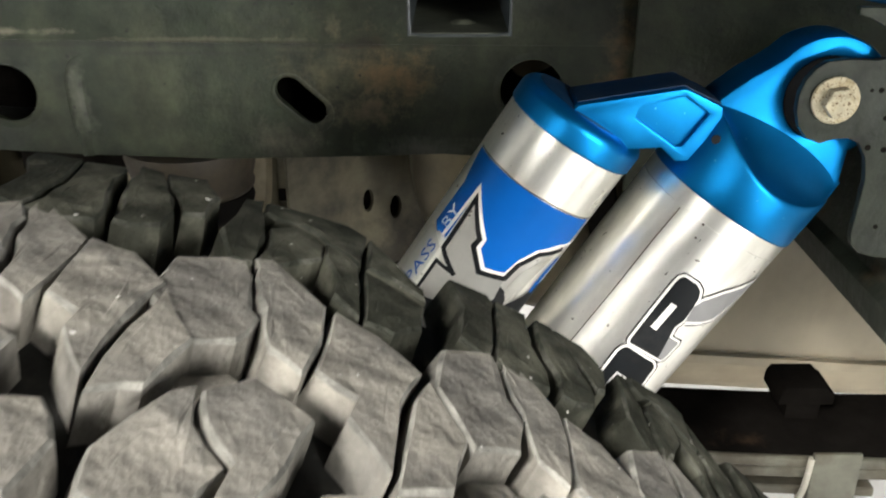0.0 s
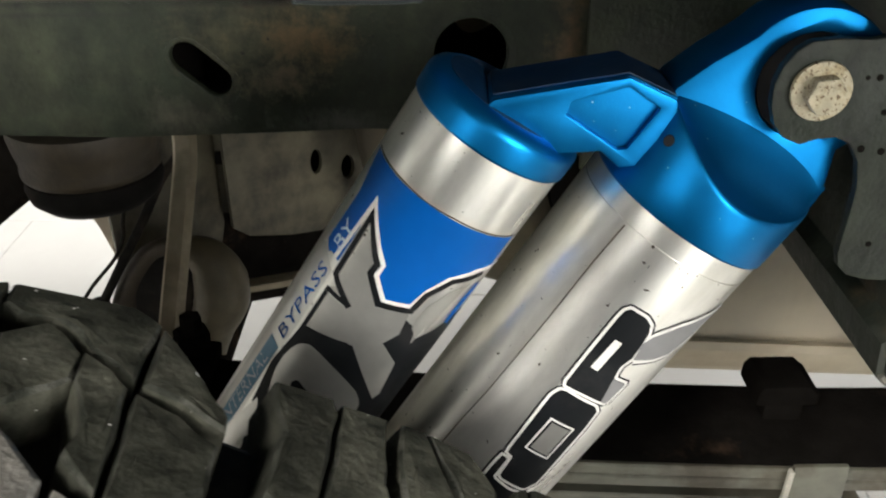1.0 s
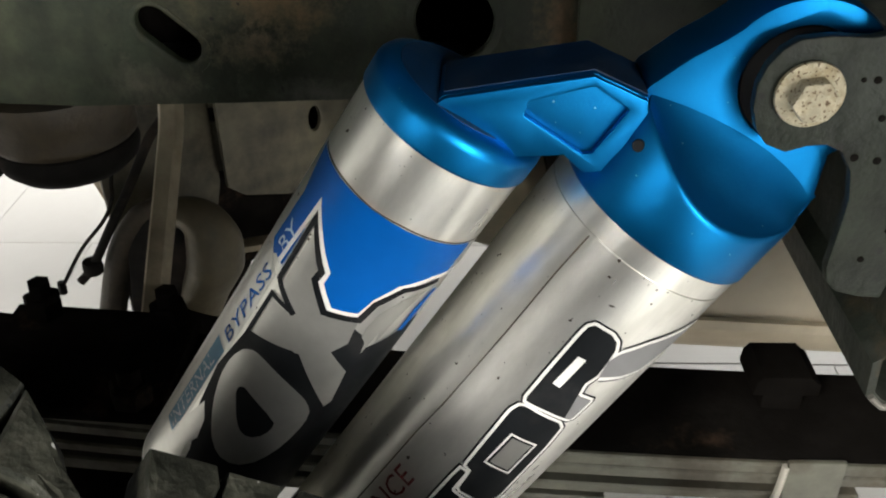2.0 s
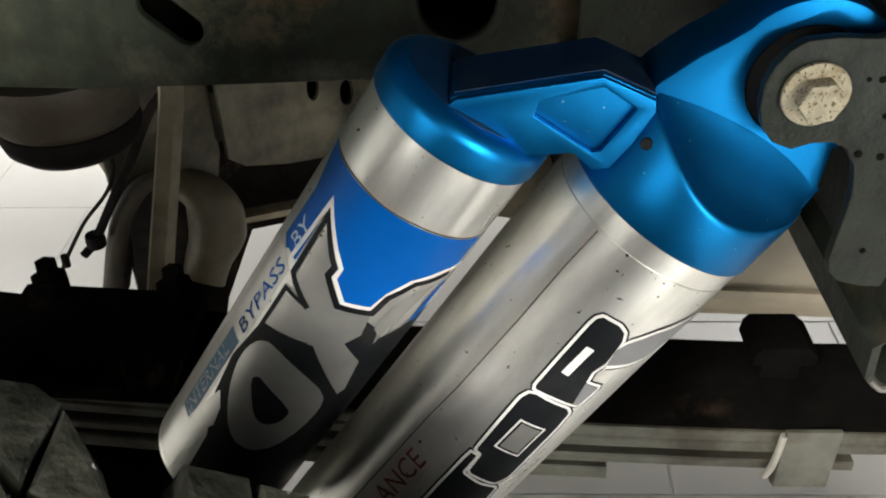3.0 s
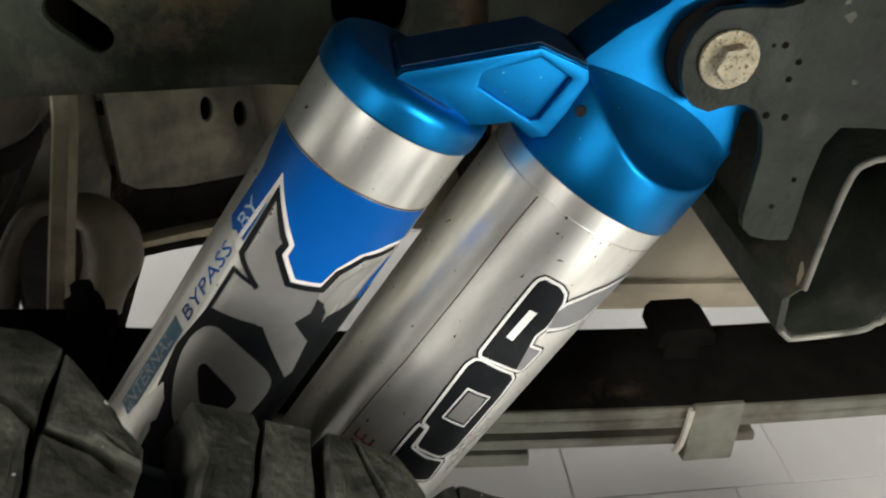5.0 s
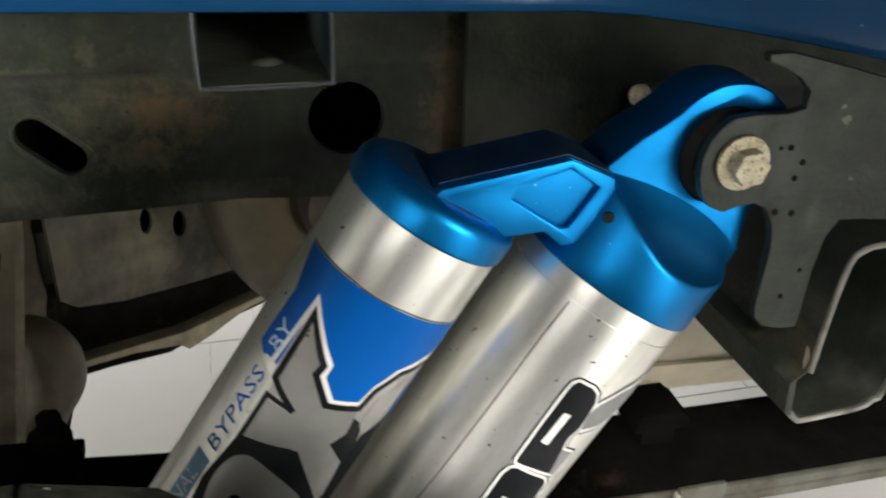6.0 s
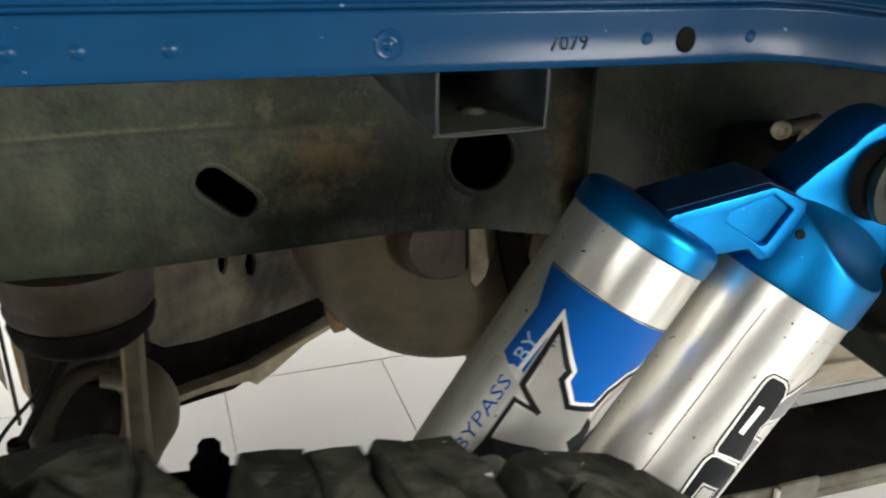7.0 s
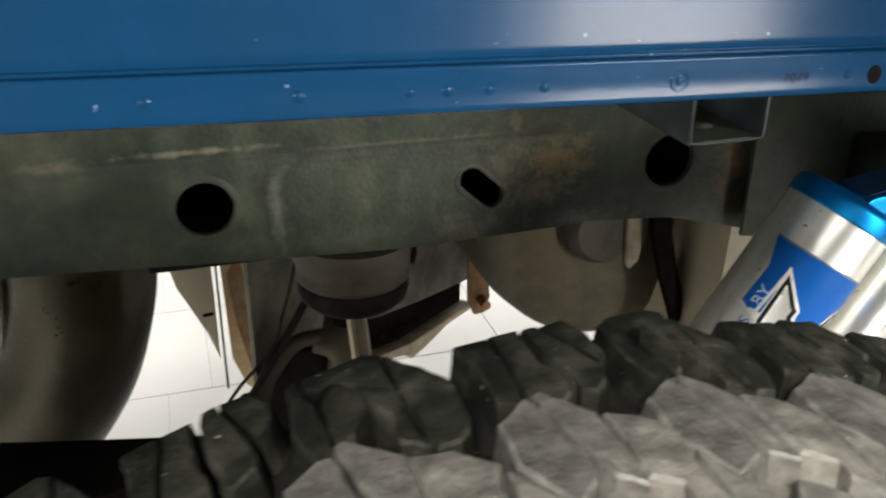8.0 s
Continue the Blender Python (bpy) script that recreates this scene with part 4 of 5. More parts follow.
# ---- leaf spring ----
def leaf_spring():
    spring = thing("leaf_spring", "leaf spring pack, shaded dark on top with paler edges", "leaf spring", pose(0, 0.528, 0.551))

    def leaf(x0, x1, top, thick, bend=0.05, taper=0.0):
        bm = bmesh.new()
        rings = []
        n = 40
        for i in range(n + 1):
            x = x0 + (x1 - x0) * i / n
            u = max(0.0, 0.3 - x)
            z = top + 0.03 * u + 0.1 * u * u
            k = 1.0
            if taper and i < 3:
                k = (0.35, 0.75, 0.95)[i]
            e = 0.0012
            rings.append([bm.verts.new((x, s * 0.040 * k, zz)) for s, zz in ((-1, z - thick + e), (-0.97, z - thick), (0.97, z - thick), (1, z - thick + e), (1, z - e), (0.97, z), (-0.97, z), (-1, z - e))])
        for a, b in zip(rings, rings[1:]):
            for s in range(8):
                bm.faces.new((a[s], a[(s + 1) % 8], b[(s + 1) % 8], b[s]))
        bm.faces.new(rings[0][::-1])
        bm.faces.new(rings[-1])
        return bm

    top_leaf = part("leaf", leaf(-0.75, 0.85, 0.008, 0.0080), SPRING_PALE, spring)
    part("leaf", leaf(-0.68, 0.80, -0.0005, 0.0080), SPRING_PALE, spring)
    part("leaf", leaf(-0.55, 0.29, -0.0150, 0.0075), SPRING_PALE, spring)
    part("leaf", leaf(-0.40, 0.145, -0.0270, 0.0100, taper=1), SPRING_PALE, spring)
    # near-black sheet: the upper face's shade put into colour, with some rust
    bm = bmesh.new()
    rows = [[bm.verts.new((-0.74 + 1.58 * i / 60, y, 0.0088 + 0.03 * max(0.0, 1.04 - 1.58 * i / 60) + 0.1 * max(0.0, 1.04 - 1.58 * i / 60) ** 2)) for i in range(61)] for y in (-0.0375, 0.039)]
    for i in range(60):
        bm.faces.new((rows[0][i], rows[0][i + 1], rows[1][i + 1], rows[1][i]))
    part("dark_sheet", bm, STEEL_SHADE, spring, "near-black top face, shade in its colour, with rust")
    clip = part("rebound_clip", join(box(0.243, 0.275, -0.0455, -0.0420, -0.030, 0.017, 0.0012), box(0.243, 0.275, -0.042, 0.045, -0.0310, -0.0275, 0.001), box(0.243, 0.275, 0.0420, 0.0455, -0.03, 0.010, 0.0012)), SPRING_PALE, spring, "pale folded steel strap")
    part("clip_end", tube([(0.2425, -0.0437, 0.013), (0.2405, -0.0437, -0.012), (0.2370, -0.0437, -0.022)], 0.0022, 8), BARE_EDGE, clip)
    part("spring_stop", join(box(0.2405, 0.2655, 0.005, 0.034, 0.009, 0.026, 0.003), plate([(0.2335, 0.0235), (0.2345, 0.0330), (0.2380, 0.0375), (0.2660, 0.0375), (0.2700, 0.0335), (0.2725, 0.0320), (0.2725, 0.0235)], 0.002, 0.036, bevel=0.0016)), STEEL_SHADE, spring, "black rubber stop")
    return spring


leaf_spring()


# ---- bump stop under the rail ----
def bump_stop():
    stop = thing("bump_stop", "dusty steel cup with a dark rubber bump stop under the rail", "bump stop", pose(-0.183, 0.618, 0.738))
    part("cup", lathe([(0.0, -0.001), (0.0460, -0.001), (0.0465, -0.006), (0.0445, -0.018), (0.0425, -0.026), (0.0435, -0.030), (0.0430, -0.033), (0.0415, -0.0345), (0.0, -0.0345)], 48), CUP_BROWN, stop)
    # black block added to cover bright floor beside the cup
    part("gap_block", box(-0.150, -0.058, 0.052, 0.102, -0.040, -0.004, 0.003), STEEL_SHADE, stop, "black block added to fill a bright gap")
    part("rubber", lathe([(0.0, -0.034), (0.038, -0.034), (0.0415, -0.0365), (0.0428, -0.042), (0.0410, -0.049), (0.0340, -0.0555), (0.018, -0.0590), (0.0, -0.0600)], 48), RUBBER_BLACK, stop, "dark brown rubber")
    return stop


bump_stop()


# ---- underbody parts behind the rail ----
def muffler():
    m = thing("muffler", "dusty rounded muffler hanging behind the rail", "exhaust", pose(0.116, 0.74, 0.669))
    part("drum", lathe([(0.0, -0.025), (0.06, -0.022), (0.10, -0.012), (0.130, 0.004), (0.145, 0.026), (0.150, 0.06), (0.150, 0.40), (0.10, 0.46), (0.0, 0.47)], 64, pose(0, 0, 0, -90)), MUFFLER_STEEL, m)
    part("heat_shield", tube([(0.006, -0.045, 0.07), (0.008, -0.048, 0.02), (0.018, -0.052, -0.03), (0.034, -0.054, -0.08), (0.060, -0.03, -0.13)], [0.019, 0.019, 0.018, 0.016, 0.014], 12, flat=0.5), STEEL_SHADE, m)
    part("hanger", plate([(-0.026, 0.06), (-0.002, 0.06), (-0.001, 0.0), (-0.008, -0.026), (-0.016, -0.036), (-0.021, -0.030), (-0.023, 0.0)], -0.046, -0.040, bevel=0.002), DUSTY, m, "pale hanger ear")
    # disc stands in for a dark arc beside the ear
    part("dark_disc", lathe([(0.0, 0.006), (0.030, 0.004), (0.036, -0.004), (0.036, -0.02), (0.0, -0.02)], 32, pose(-0.040, -0.036, 0.004, 90)), CUP_BROWN, m, "dark brown disc beside the hanger ear")
    return m


muffler()


def tank():
    t = thing("fuel_tank", "cream coated rounded tank with a horizontal seam", "tank", pose(0.28, 0.64, 0.545, 0, 6, 4))
    def shell(prof):
        bm = bmesh.new()
        cols = [[bm.verts.new((x, y, z)) for y, z in prof] for x in [-0.13 + 0.05 * i for i in range(16)]]
        for a, b in zip(cols, cols[1:]):
            for j in range(len(prof)):
                k = (j + 1) % len(prof)
                bm.faces.new((a[j], b[j], b[k], a[k]))
        bm.faces.new(cols[0])
        bm.faces.new(cols[-1][::-1])
        return bm

    part("upper_shell", shell([(0.22, 0.20), (0.10, 0.20), (0.030, 0.19), (0.006, 0.14), (0.000, 0.05), (0.000, 0.003), (0.22, 0.003)]), CREAM, t)
    part("lower_shell", shell([(0.22, -0.005), (0.002, -0.005), (0.004, -0.014), (0.012, -0.030), (0.032, -0.048), (0.06, -0.058), (0.12, -0.062), (0.22, -0.06)]), CREAM, t)
    part("seam", bevelled(shell([(0.2, 0.0028), (-0.005, 0.0028), (-0.005, -0.0048), (0.2, -0.0048)]), 0.0012), CREAM, t)
    return t


tank()


def crossmember():
    c = thing("crossmember", "dusty pressed-steel crossmember with a deep dark recess", "crossmember", pose(-0.155, 0.83, 0.49, 0, 0, 40))
    part("upper_wall", plate([(0.0, 0.26), (0.30, 0.26), (0.30, -0.008), (0.24, -0.002), (0.14, 0.014), (0.06, 0.030), (0.016, 0.044), (0.0, 0.058)], 0.0, 0.006, [circle(0.095, 0.098, 0.0065, 20, 0.0125), circle(0.131, 0.082, 0.0075, 20, 0.0130)], bevel=0.0015), DUSTY_DARK, c)
    part("side_wall", plate([(-0.100, 0.26), (0.006, 0.26), (0.006, 0.050), (-0.004, 0.010), (-0.012, -0.030), (-0.020, -0.100), (-0.100, -0.100)], 0.030, 0.036, bevel=0.002), DUSTY_DARK, c)
    # black plate paints the shade between upper wall and lip
    part("recess", plate([(-0.01, 0.12), (0.30, 0.12), (0.30, -0.085), (0.20, -0.078), (0.13, -0.080), (0.06, -0.060), (-0.01, -0.045)], 0.04, 0.045), STEEL_SHADE, c, "near-black plate with the recess's shade in its colour")
    part("lower_lip", plate([(-0.006, -0.004), (0.05, -0.016), (0.12, -0.032), (0.20, -0.036), (0.262, -0.040), (0.262, -0.047), (0.20, -0.044), (0.15, -0.052), (0.122, -0.054), (0.112, -0.044), (0.06, -0.026), (0.0, -0.012)], -0.004, 0.014, bevel=0.0015), DUSTY, c)
    return c


crossmember()


def exhaust_hanger():
    h = thing("exhaust_hanger", "orange rusty hanger tab beside the muffler", "bracket", pose(0.025, 0.935, 0.56))
    part("tab", plate([(-0.014, 0.06), (0.016, 0.06), (0.018, 0.0), (0.024, -0.07), (0.018, -0.092), (0.004, -0.094), (-0.004, -0.075), (-0.006, 0.0)], 0.0, 0.008, bevel=0.002), RUST_ORANGE, h)
    part("pin", lathe([(0.0, 0.0), (0.006, 0.0), (0.006, 0.02), (0.0, 0.02)], 12, pose(0.012, 0.0, -0.072, 90)), RUST_ORANGE, h)
    return h


exhaust_hanger()


def hanger_bracket():
    b = thing("hanger_bracket", "tan channel bracket with orange rust beside the axle", "bracket", pose(-0.248, 0.86, 0.60))
    part("channel", plate([(-0.028, 0.10), (0.034, 0.10), (0.030, -0.06), (0.018, -0.135), (0.004, -0.150), (-0.010, -0.135), (-0.022, -0.10)], 0.0, 0.004, bevel=0.001), TAN, b)
    part("flange", box(-0.0310, -0.0285, -0.004, 0.004, -0.135, 0.10, 0.0006), DUSTY_DARK, b)
    part("flange", box(0.030, 0.034, -0.022, 0.004, -0.08, 0.10, 0.0008), DUSTY_DARK, b)
    part("rust_streak", plate([(-0.020, 0.0), (-0.006, 0.02), (0.004, -0.05), (0.010, -0.125), (-0.002, -0.12), (-0.014, -0.06)], -0.0012, -0.0002), RUST_ORANGE, b, "orange rust")
    part("gusset", plate([(-0.085, 0.10), (-0.034, 0.10), (-0.034, -0.10), (-0.045, -0.065), (-0.070, -0.01), (-0.082, 0.04)], 0.0, 0.004, bevel=0.001), CREAM, b)
    part("slot", plate(stadium(-0.042, -0.044, 0.012, 0.002, 5), -0.0006, -0.0002), RUBBER_BLACK, b, "small dark slot")
    return b


hanger_bracket()


def exhaust_bend():
    e = thing("exhaust_pipe", "wide dusty bronze exhaust pipe bend", "exhaust", pose(-0.388, 0.72, 0.60))
    part("pipe", tube([(0.005, 0.0, 0.20), (0.003, 0.0, 0.12), (-0.004, 0.0, 0.06), (-0.028, 0.0, -0.005), (-0.075, 0.0, -0.06), (-0.16, 0.0, -0.10), (-0.40, 0.0, -0.12)], 0.060, 32), PIPE_BRONZE, e)
    part("pipe_flange", tube([(-0.055, -0.03, 0.20), (-0.056, -0.03, 0.08), (-0.07, -0.03, 0.02), (-0.12, -0.03, -0.035)], 0.004, 8), DUSTY_DARK, e)
    return e


exhaust_bend()


def heat_shield():
    # plate added in place of an unidentified black mass
    h = thing("heat_shield", "black plate standing for an unidentified dark mass behind the exhaust", "heat shield", pose(-0.40, 1.05, 0.515))
    part("panel", plate([(-0.30, 0.4155), (0.045, 0.4155), (0.050, 0.060), (0.040, 0.031), (-0.06, -0.042), (-0.16, -0.115), (-0.30, -0.200)], 0.0, 0.006, bevel=0.002), STEEL_SHADE, h)
    part("rolled_edge", tube([(0.048, 0.003, 0.060), (0.040, 0.003, 0.031), (-0.06, 0.003, -0.042), (-0.16, 0.003, -0.115), (-0.30, 0.003, -0.200)], 0.005, 8), STEEL_SHADE, h)
    return h


heat_shield()


def axle_bracket():
    a = thing("axle_bracket", "dusty rounded axle bracket with a flat pale bar", "bracket", pose(-0.20, 0.80, 0.50))
    # leg and web darker, lobe paler: shade and light put into colour
    part("clevis_leg", tube([(-0.067, -0.02, -0.060), (-0.045, -0.02, 0.008), (-0.024, -0.02, 0.043), (-0.006, -0.02, 0.056), (0.012, -0.02, 0.058)], [0.013, 0.013, 0.012, 0.011, 0.010], 16, flat=0.7), CUP_BROWN, a, "forged leg, coloured dark brown as shaded")
    part("clevis_lobe", tube([(0.004, -0.02, 0.052), (0.022, -0.02, 0.050), (0.034, -0.02, 0.040), (0.040, -0.02, 0.020), (0.038, -0.02, -0.002), (0.026, -0.02, -0.028), (0.016, -0.02, -0.060), (0.010, -0.02, -0.11)], [0.010, 0.016, 0.021, 0.026, 0.027, 0.023, 0.020, 0.019], 20, flat=0.8), MUFFLER_STEEL, a, "forged lobe, coloured tan as lit")
    part("web", plate([(-0.052, -0.12), (-0.036, 0.020), (-0.012, 0.050), (0.026, 0.044), (0.030, 0.010), (0.016, -0.12)], -0.026, -0.014, bevel=0.002), RUBBER_BLACK, a, "web, blackened as shade between leg and lobe")
    part("upper_web", plate([(-0.035, 0.26), (0.055, 0.26), (0.052, 0.05), (-0.03, 0.05)], 0.058, 0.062, bevel=0.001), DUSTY_DARK, a)
    part("slot", plate(circle(0.033, 0.1075, 0.012, 20, 0.0065), 0.0565, 0.0578), STEEL_SHADE, a, "dark oval patch")
    bar = tube([(0.043, -0.06, 0.24), (0.041, -0.06, 0.169), (0.039, -0.085, 0.13), (0.037, -0.13, 0.080), (0.037, -0.16, 0.051), (0.037, -0.19, 0.02)], 0.0095, 4, 4, flat=0.45)
    part("bar", bar, DUSTY, a, "flat dusty steel bar")
    # folded pale flange along the bar's edge, reaching back from it
    bm = bmesh.new()
    rings = []
    for x, y, z in smooth_path([(0.0355, -0.0640, 0.24), (0.0335, -0.0640, 0.169), (0.0315, -0.0890, 0.13), (0.0295, -0.1340, 0.080), (0.0295, -0.1640, 0.051), (0.0295, -0.1940, 0.02)], 4):
        rings.append([bm.verts.new((x + dx, y + dy, z)) for dx, dy in ((-0.0022, 0.0), (0.0022, 0.0), (0.0022, 0.024), (-0.0022, 0.024))])
    for p, q in zip(rings, rings[1:]):
        for k in range(4):
            bm.faces.new((p[k], p[(k + 1) % 4], q[(k + 1) % 4], q[k]))
    bm.faces.new(rings[0])
    bm.faces.new(rings[-1][::-1])
    bmesh.ops.recalc_face_normals(bm, faces=bm.faces)
    part("bar_flange", bevelled(bm, 0.0006), CREAM, a, "pale flange")
    return a


axle_bracket()


def brake_line(points, radius, label):
    b = thing("brake_line", label, "cable", pose(*points[0]))
    o = Vector(points[0])
    hose = part("hose", tube([Vector(p) - o for p in points], radius, 10), RUBBER_BLACK, b)
    end = Vector(points[-2]) - o
    part("clip", lathe([(0.0, -0.006), (radius * 2, -0.006), (radius * 2.2, 0.0), (radius * 2, 0.006), (0.0, 0.006)], 12, Matrix.Translation(end)), RUBBER_BLACK, b)
    return b


brake_line([(-0.205, 0.74, 0.70), (-0.214, 0.752, 0.64), (-0.2265, 0.755, 0.5950), (-0.230, 0.757, 0.5780), (-0.243, 0.760, 0.5550), (-0.271, 0.763, 0.5230), (-0.299, 0.766, 0.4810), (-0.303, 0.766, 0.4740)], 0.0017, "thin black brake hose with a clip")
brake_line([(-0.160, 0.76, 0.69), (-0.173, 0.76, 0.653), (-0.190, 0.76, 0.631), (-0.213, 0.76, 0.590), (-0.237, 0.76, 0.551), (-0.263, 0.76, 0.508), (-0.275, 0.755, 0.495)], 0.0040, "thick black cable with a clip")


# ---- rear wheel ----
XC, ZC, RT, YI, YO = -0.195, 0.4286, 0.4286, 0.264, -0.016


def wheel():
    w = thing("wheel", "all-terrain tyre with chunky dusty grey-black tread blocks", "wheel", pose(XC, (YI + YO) / 2, ZC))
    h = (YI - YO) / 2
    base = RT - 0.0140
    # carcass: tread base, shoulders, sidewalls, bead
    prof = [(0.225, h - 0.045), (0.25, h - 0.012), (0.30, h + 0.012), (0.345, h + 0.014), (0.380, h + 0.004), (base - 0.012, h - 0.008), (base, h - 0.022), (base + 0.001, 0.0)]
    prof = prof + [(r, -z) for r, z in prof[::-1][1:]]
    tyre = part("tyre", lathe(prof, 160, pose(0, 0, 0, 90)), RUBBER_GROOVE_SHADE, w, "dusty black rubber tyre, groove shade in its colour")
    rim = part("rim", lathe([(0.05, -0.03), (0.10, -0.035), (0.19, -0.02), (0.215, 0.0), (0.222, h - 0.05), (0.232, h - 0.042), (0.232, h - 0.05), (0.226, -h + 0.05), (0.232, -h + 0.042), (0.215, -h + 0.05), (0.19, -0.032), (0.05, -0.045)], 64, pose(0, 0, 0, 90)), CHASSIS_DARK, w, "dark alloy rim")
    part("hub", lathe([(0.0, -0.06), (0.05, -0.06), (0.055, -0.05), (0.055, 0.06), (0.0, 0.06)], 32, pose(0, 0, 0, 90)), CHASSIS_DARK, w)

    def block(loop, seed, top=RT, low=base - 0.002, lean=0.0012):
        """One worn tread block: outline of (arc, across) on the crown, its walls sloped, its rim chipped."""
        rng = random.Random(seed)
        bm = bmesh.new()
        fine = []
        for (a, y), (b, z) in zip(loop, loop[1:] + loop[:1]):
            n = 2 if math.hypot(b - a, z - y) > 0.0085 else 1
            fine += [(a + (b - a) * k / n, y + (z - y) * k / n) for k in range(n)]
        fine = [(a + rng.uniform(-0.0007, 0.0007), y + rng.uniform(-0.0007, 0.0007)) for a, y in fine]
        cx, cy = sum(q[0] for q in fine) / len(fine), sum(q[1] for q in fine) / len(fine)

        def at(a, y, r):
            # the crown falls off gently towards the shoulders
            r = r - 0.0012 * max(0.0, (abs(y) - 0.085) / 0.055) ** 2.2
            t = a / RT
            return Vector((r * math.sin(t), y, r * math.cos(t)))

        def ring(r, grow, rough=0.0, shrink=1.0):
            out = []
            for a, y in fine:
                d = Vector((a - cx, y - cy))
                d = d * (shrink - 1.0) + (d.normalized() * (grow + rng.uniform(-rough, rough)) if d.length else d)
                out.append(bm.verts.new(at(a + d.x, y + d.y, r + rng.uniform(-rough, rough))))
            return out

        rings = [ring(low, lean * 2.2), ring(top - 0.0060, lean * 0.8, 0.0004), ring(top - 0.0012, 0.0002, 0.0003), ring(top - 0.0001, -0.0009, 0.0002), ring(top, 0.0, 0.0003, 0.55)]
        for k, (a, b) in enumerate(zip(rings, rings[1:])):
            for i in range(len(fine)):
                bm.faces.new((a[i], a[(i + 1) % len(fine)], b[(i + 1) % len(fine)], b[i])).material_index = (2, 0, 1, 0)[k]
        bm.faces.new(rings[-1])
        return bm

    m = 0.001
    # slanted shoulder lug: pieces round a long diagonal groove, a cross cut and a pocket
    slant = ([(2, 106), (3.5, 131.6), (8, 134), (9.2, 128), (12.2, 117), (13, 104), (13, 91), (8, 90)],
             [(9.8, 134.5), (35.6, 139.5), (42, 136), (41.4, 124.6), (41.2, 114.2), (32, 119.5), (21, 127.8), (14, 124.5), (10.8, 128)],
             [(13.6, 117), (20.5, 125.2), (30, 118), (30, 110), (24, 102), (22, 97.8), (20.6, 97.8), (14.5, 90.5), (14.5, 104)],
             [(30.6, 117.4), (40.8, 111.2), (42, 100), (43.2, 82), (41, 84.5), (35.5, 88), (36.5, 99), (31.5, 109)],
             [(43, 134), (54, 121.6), (61.5, 112.5), (61.5, 107.4), (52, 112.2), (43, 114.5)],
             [(43, 110.8), (52, 108.6), (61.3, 103), (61.4, 91.5), (54, 81.6), (45.3, 81.5), (44.4, 95)])
    # straight shoulder lug: curved strips
    strips = ([(0.4, 129.7), (14, 131.2), (14.6, 127), (14.5, 112), (13.2, 98), (11.5, 90), (3, 93.7), (4, 101), (4.2, 114), (0.5, 124)],
              [(15.4, 131.5), (27, 133), (27.0, 122), (28.1, 111), (31.6, 100), (31, 92), (22, 88), (13.4, 90), (14.8, 98), (15.8, 112)],
              [(31, 134), (36.5, 134.8), (39.6, 127), (44.6, 117.5), (48.4, 107), (47, 97), (40, 92), (35.6, 92.5), (36.4, 100.5), (32.4, 111), (31.4, 122)],
              [(38.6, 135), (50, 137), (56, 126.4), (55, 112), (50.4, 108.5), (46.2, 118.5), (41.4, 128)])
    # middle row: two halves, then two more set further in
    middle = ([(-7, 65), (-5, 84), (11, 94), (14.6, 85), (16, 75), (20, 66), (18, 53), (5, 46)],
              [(13.6, 94), (18, 96.5), (35, 81), (36, 66), (33, 48.5), (24, 54), (21.8, 66.5), (17.6, 75.6), (16.2, 85)],
              [(37, 80.5), (49, 78), (61.6, 68), (57.6, 51), (57, 25), (46, 39), (47, 46), (36, 52)],
              [(63.4, 66), (75, 48.5), (71, 28), (59, 22), (59.6, 47)])
    centre = ([(1, 8), (9, 30), (13, 34.5), (15.2, 22), (24.4, 11), (20, -4), (10, -10), (2, -4)],
              [(14.7, 31), (24, 41.5), (38.5, 34), (36, 16), (31, 4), (24, 0), (26, 11), (17, 22)],
              [(43, 13), (52, 17), (61, 6), (58, -10), (46, -14), (39, 0)])
    # low wedges at the foot of the blocks
    feet = ([(6, 44), (18, 51), (30, 46), (28, 36), (12, 34)],)
    # the lugs follow one another at uneven distances
    starts = [-136, -85, -26, 25, 76, 136, 206]
    starts += [270 + (2557 - 270) * k / 41 for k in range(41)]
    widths = [b - a for a, b in zip(starts, starts[1:] + [2557])]
    rings = [(q, 1, 0, 1, (RUBBER_SHOULDER_SHADE, RUBBER_SHADE_EDGE, RUBBER_SHOULDER_SHADE)) for q in slant]
    rings += [(q, 1, 0, 0, (RUBBER_SHOULDER_SHADE, RUBBER_SHADE_EDGE, RUBBER_SHOULDER_SHADE)) for q in strips]
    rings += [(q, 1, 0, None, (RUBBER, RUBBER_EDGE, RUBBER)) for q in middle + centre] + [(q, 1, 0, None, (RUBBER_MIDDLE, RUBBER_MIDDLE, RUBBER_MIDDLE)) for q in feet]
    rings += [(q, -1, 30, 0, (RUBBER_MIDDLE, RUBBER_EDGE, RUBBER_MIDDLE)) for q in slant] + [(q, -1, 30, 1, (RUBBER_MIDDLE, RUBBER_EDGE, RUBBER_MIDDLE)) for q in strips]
    rings += [(q, -1, 34, None, (RUBBER, RUBBER_EDGE, RUBBER)) for q in middle]
    rest = []
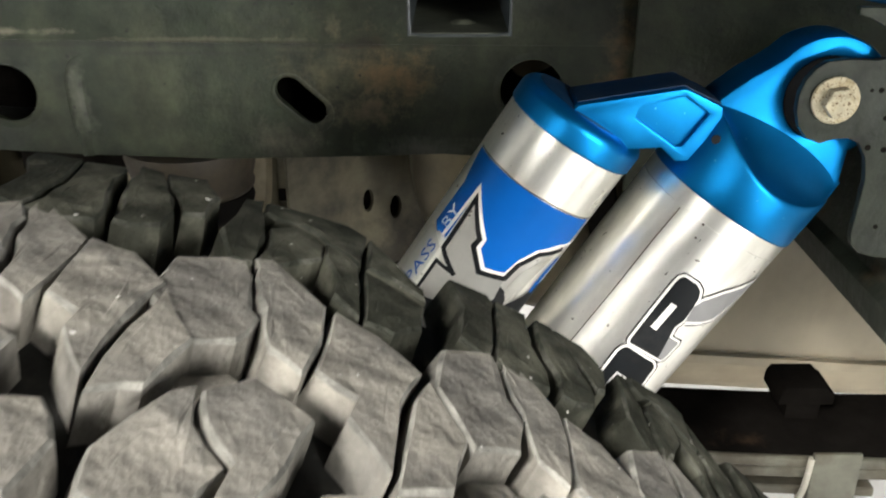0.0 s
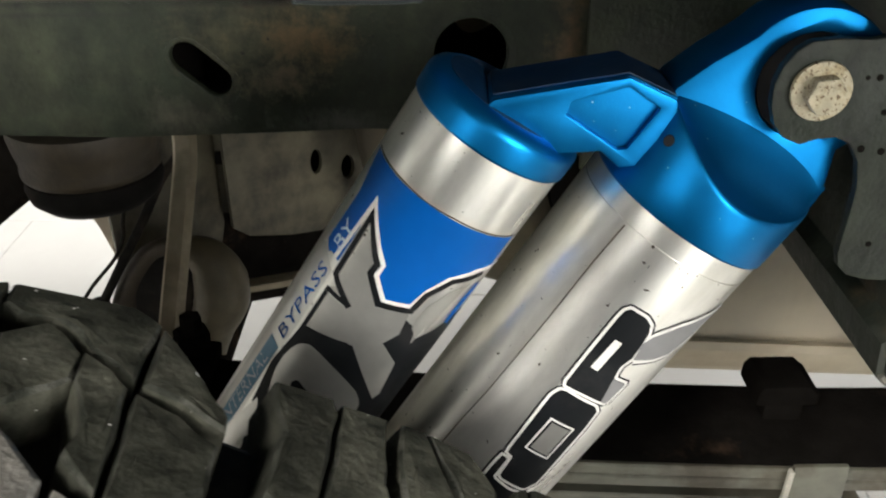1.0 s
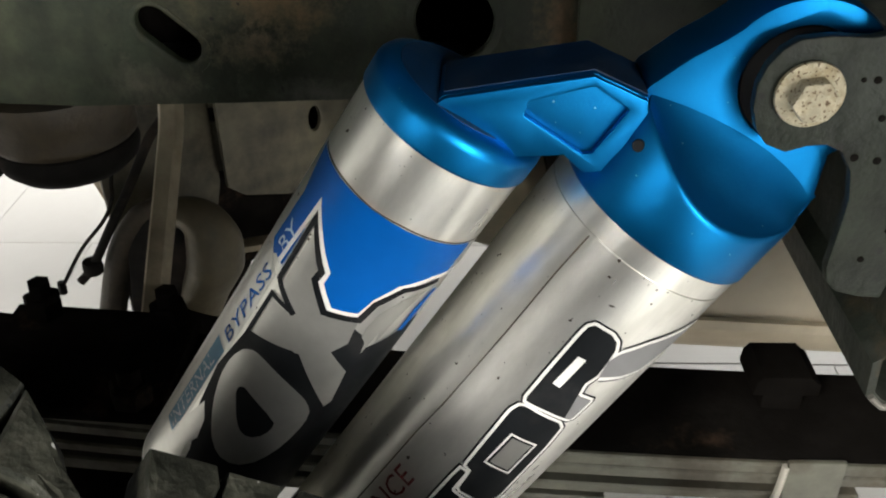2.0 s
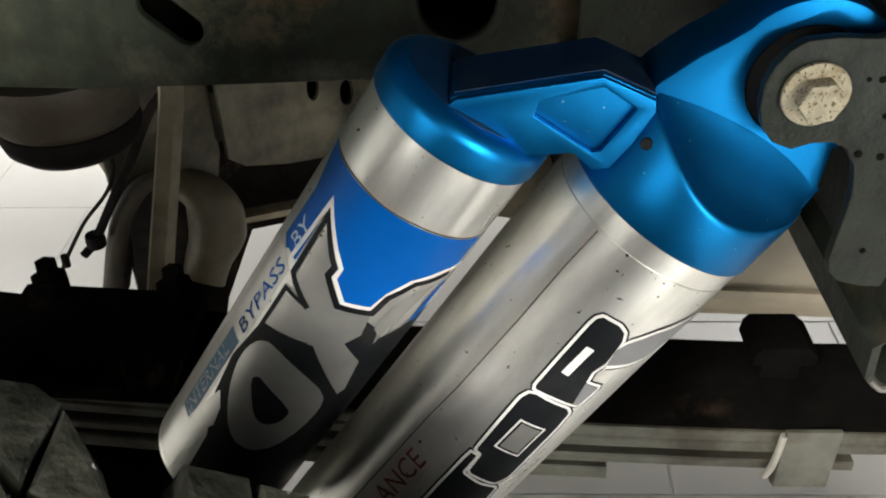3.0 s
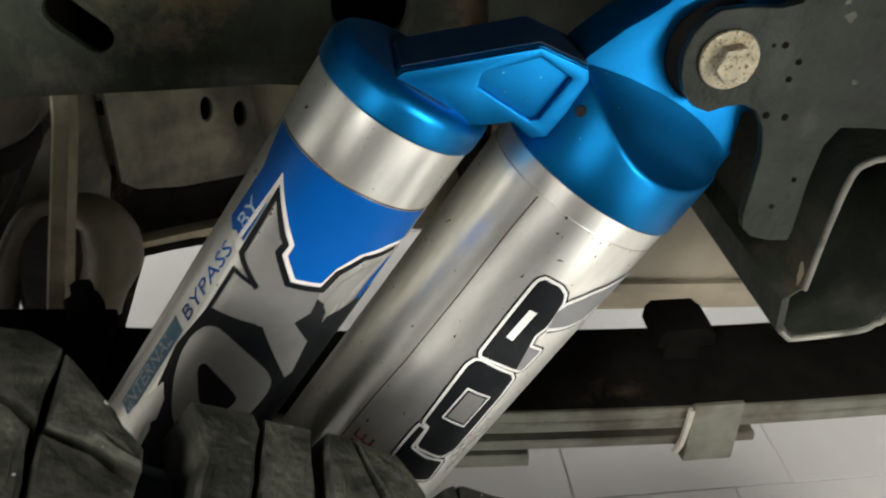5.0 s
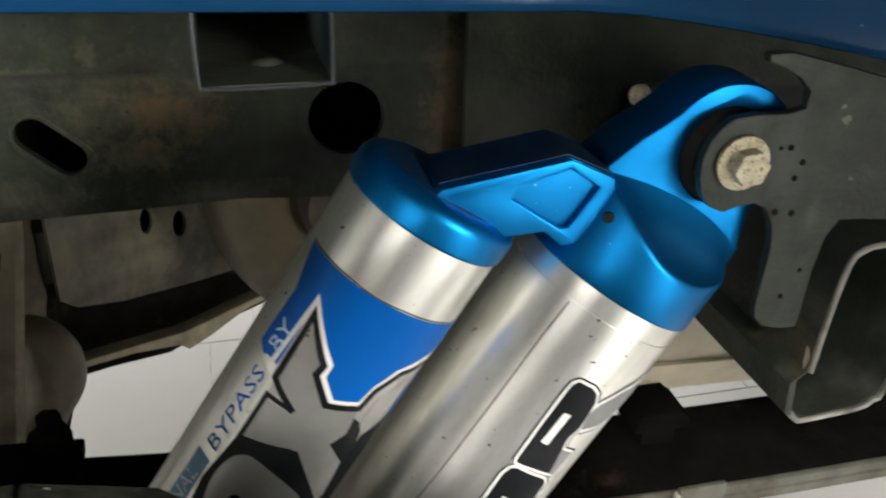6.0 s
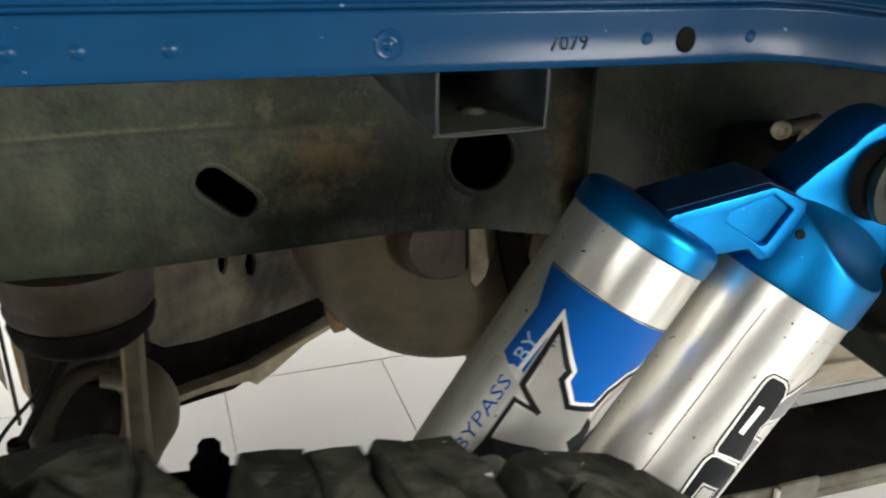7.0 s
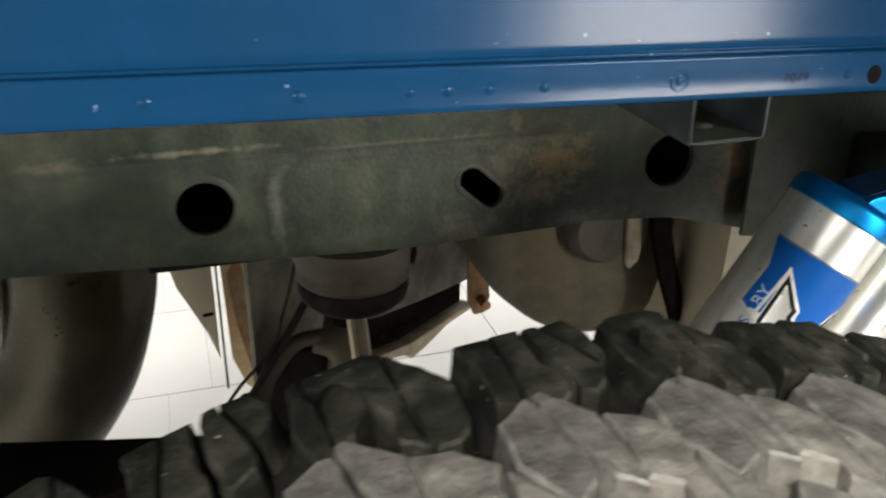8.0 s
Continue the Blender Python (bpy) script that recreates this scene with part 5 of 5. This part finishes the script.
    for n, (loop, side, shift, parity, mats) in enumerate(rings):
        low_step = loop in feet
        made = {}
        for k, (start, wide) in enumerate(zip(starts, widths)):
            if parity is not None and k % 2 != parity:
                continue
            grow = wide / (60.0 if parity is not None and loop in strips else 69.0)
            key = (round(grow, 3), k % 3)
            if key not in made:
                pts = [(side * a * m * grow, side * y * m) for a, y in loop]
                bm = block(pts, 31 * n + 7 * (k % 3), RT - 0.0003 * ((k + n) % 4) - (0.0075 if low_step else 0.0))
                bmesh.ops.recalc_face_normals(bm, faces=bm.faces[:])
                me = bpy.data.meshes.new("tread_block")
                bm.to_mesh(me)
                bm.free()
                for q in me.polygons:
                    q.use_smooth = False
                for mat in mats:
                    me.materials.append(mat)
                made[key] = me
            me = made[key]
            arc = start + (3 if parity is None and side == 1 and k % 2 == 0 else 0) + shift * grow
            t = (math.degrees(arc * m / RT) + 180) % 360 - 180
            if side == 1 and -62 < t < 70 and not low_step:
                ob = new("tread_block", me)
                ob.parent = tyre
                ob.matrix_basis = pose(0, 0, 0, 0, t, 0)
            else:
                b = bmesh.new()
                b.from_mesh(me)
                for f in b.faces:
                    f.material_index = 0
                bmesh.ops.transform(b, matrix=pose(0, 0, 0, 0, t, 0), verts=b.verts[:])
                rest.append(b)
    tagged(part("tread", join(*rest), RUBBER, tyre, smooth=False), kind="stuff")
    return w


wheel()


def axle():
    a = thing("rear_axle", "dark dusty rear axle tube with brake drum", "axle", pose(XC, 0.33, ZC))
    part("tube", lathe([(0.0, 0.0), (0.036, 0.0), (0.036, 0.40), (0.030, 0.44), (0.030, 0.9), (0.0, 0.9)], 32, pose(0, 0.02, 0, -90)), STEEL_SHADE, a)
    part("brake_drum", lathe([(0.0, 0.0), (0.185, 0.0), (0.190, 0.004), (0.190, 0.060), (0.180, 0.070), (0.0, 0.075)], 64, pose(0, -0.03, 0, -90)), STEEL_SHADE, a, "dark brake drum")
    return a


axle()


def spring_clamp():
    c = thing("spring_clamp", "black clamp plate with nuts on the leaf spring", "clamp", pose(-0.15, 0.528, 0.592, 0, 4.0, 0))
    part("plate", box(-0.07, 0.045, -0.045, 0.045, 0.0, 0.010, 0.002), STEEL_SHADE, c)
    part("spring_seat", box(-0.14, 0.06, -0.045, 0.045, -0.20, -0.078, 0.004), STEEL_SHADE, c, "black spring seat on the axle")
    for x in (-0.05, 0.028):
        for y in (-0.036, 0.036):
            part("nut", lathe([(0.0, 0.010), (0.011, 0.010), (0.012, 0.012), (0.012, 0.022), (0.010, 0.024), (0.007, 0.024), (0.007, 0.034), (0.0, 0.035)], 6, Matrix.Translation((x, y, 0))), STEEL_SHADE, c)
    return c


spring_clamp()


# ---- floor tiles ----
def floor_tiles():
    tx, ty, gap = 0.31, 0.3475, 0.003
    bm = box(-tx / 2 + gap / 2, tx / 2 - gap / 2, -ty / 2 + gap / 2, ty / 2 - gap / 2, -0.008, 0.0, 0.0006, 1)
    me = bpy.data.meshes.new("tile")
    bm.to_mesh(me)
    bm.free()
    me.materials.append(TILE)
    far = []
    for j in range(-12, 16):
        y = 0.897 + ty * (j + 0.5)
        off = 0.33 if j % 2 == 0 else -0.065
        for i in range(-18, 18):
            x = off + tx * (i + 0.5)
            if -2.0 < x < 1.9 and 0.4 < y < 3.6:
                ob = new("tile", me)
                ob.parent = floor
                ob.matrix_basis = Matrix.Translation((x, y, 0.0))
            elif -5.8 < x < 5.8 and -3.8 < y < 5.8:
                far.append((x, y))
    bm = bmesh.new()
    for x, y in far:
        b = [bm.verts.new((x + sx * (tx - gap) / 2, y + sy * (ty - gap) / 2, z)) for z in (-0.008, 0.0) for sx, sy in ((-1, -1), (1, -1), (1, 1), (-1, 1))]
        bm.faces.new(b[4:])
        for s in range(4):
            bm.faces.new((b[s], b[(s + 1) % 4], b[4 + (s + 1) % 4], b[4 + s]))
    tagged(part("tiling", bm, TILE, floor, smooth=False), kind="stuff")


floor_tiles()
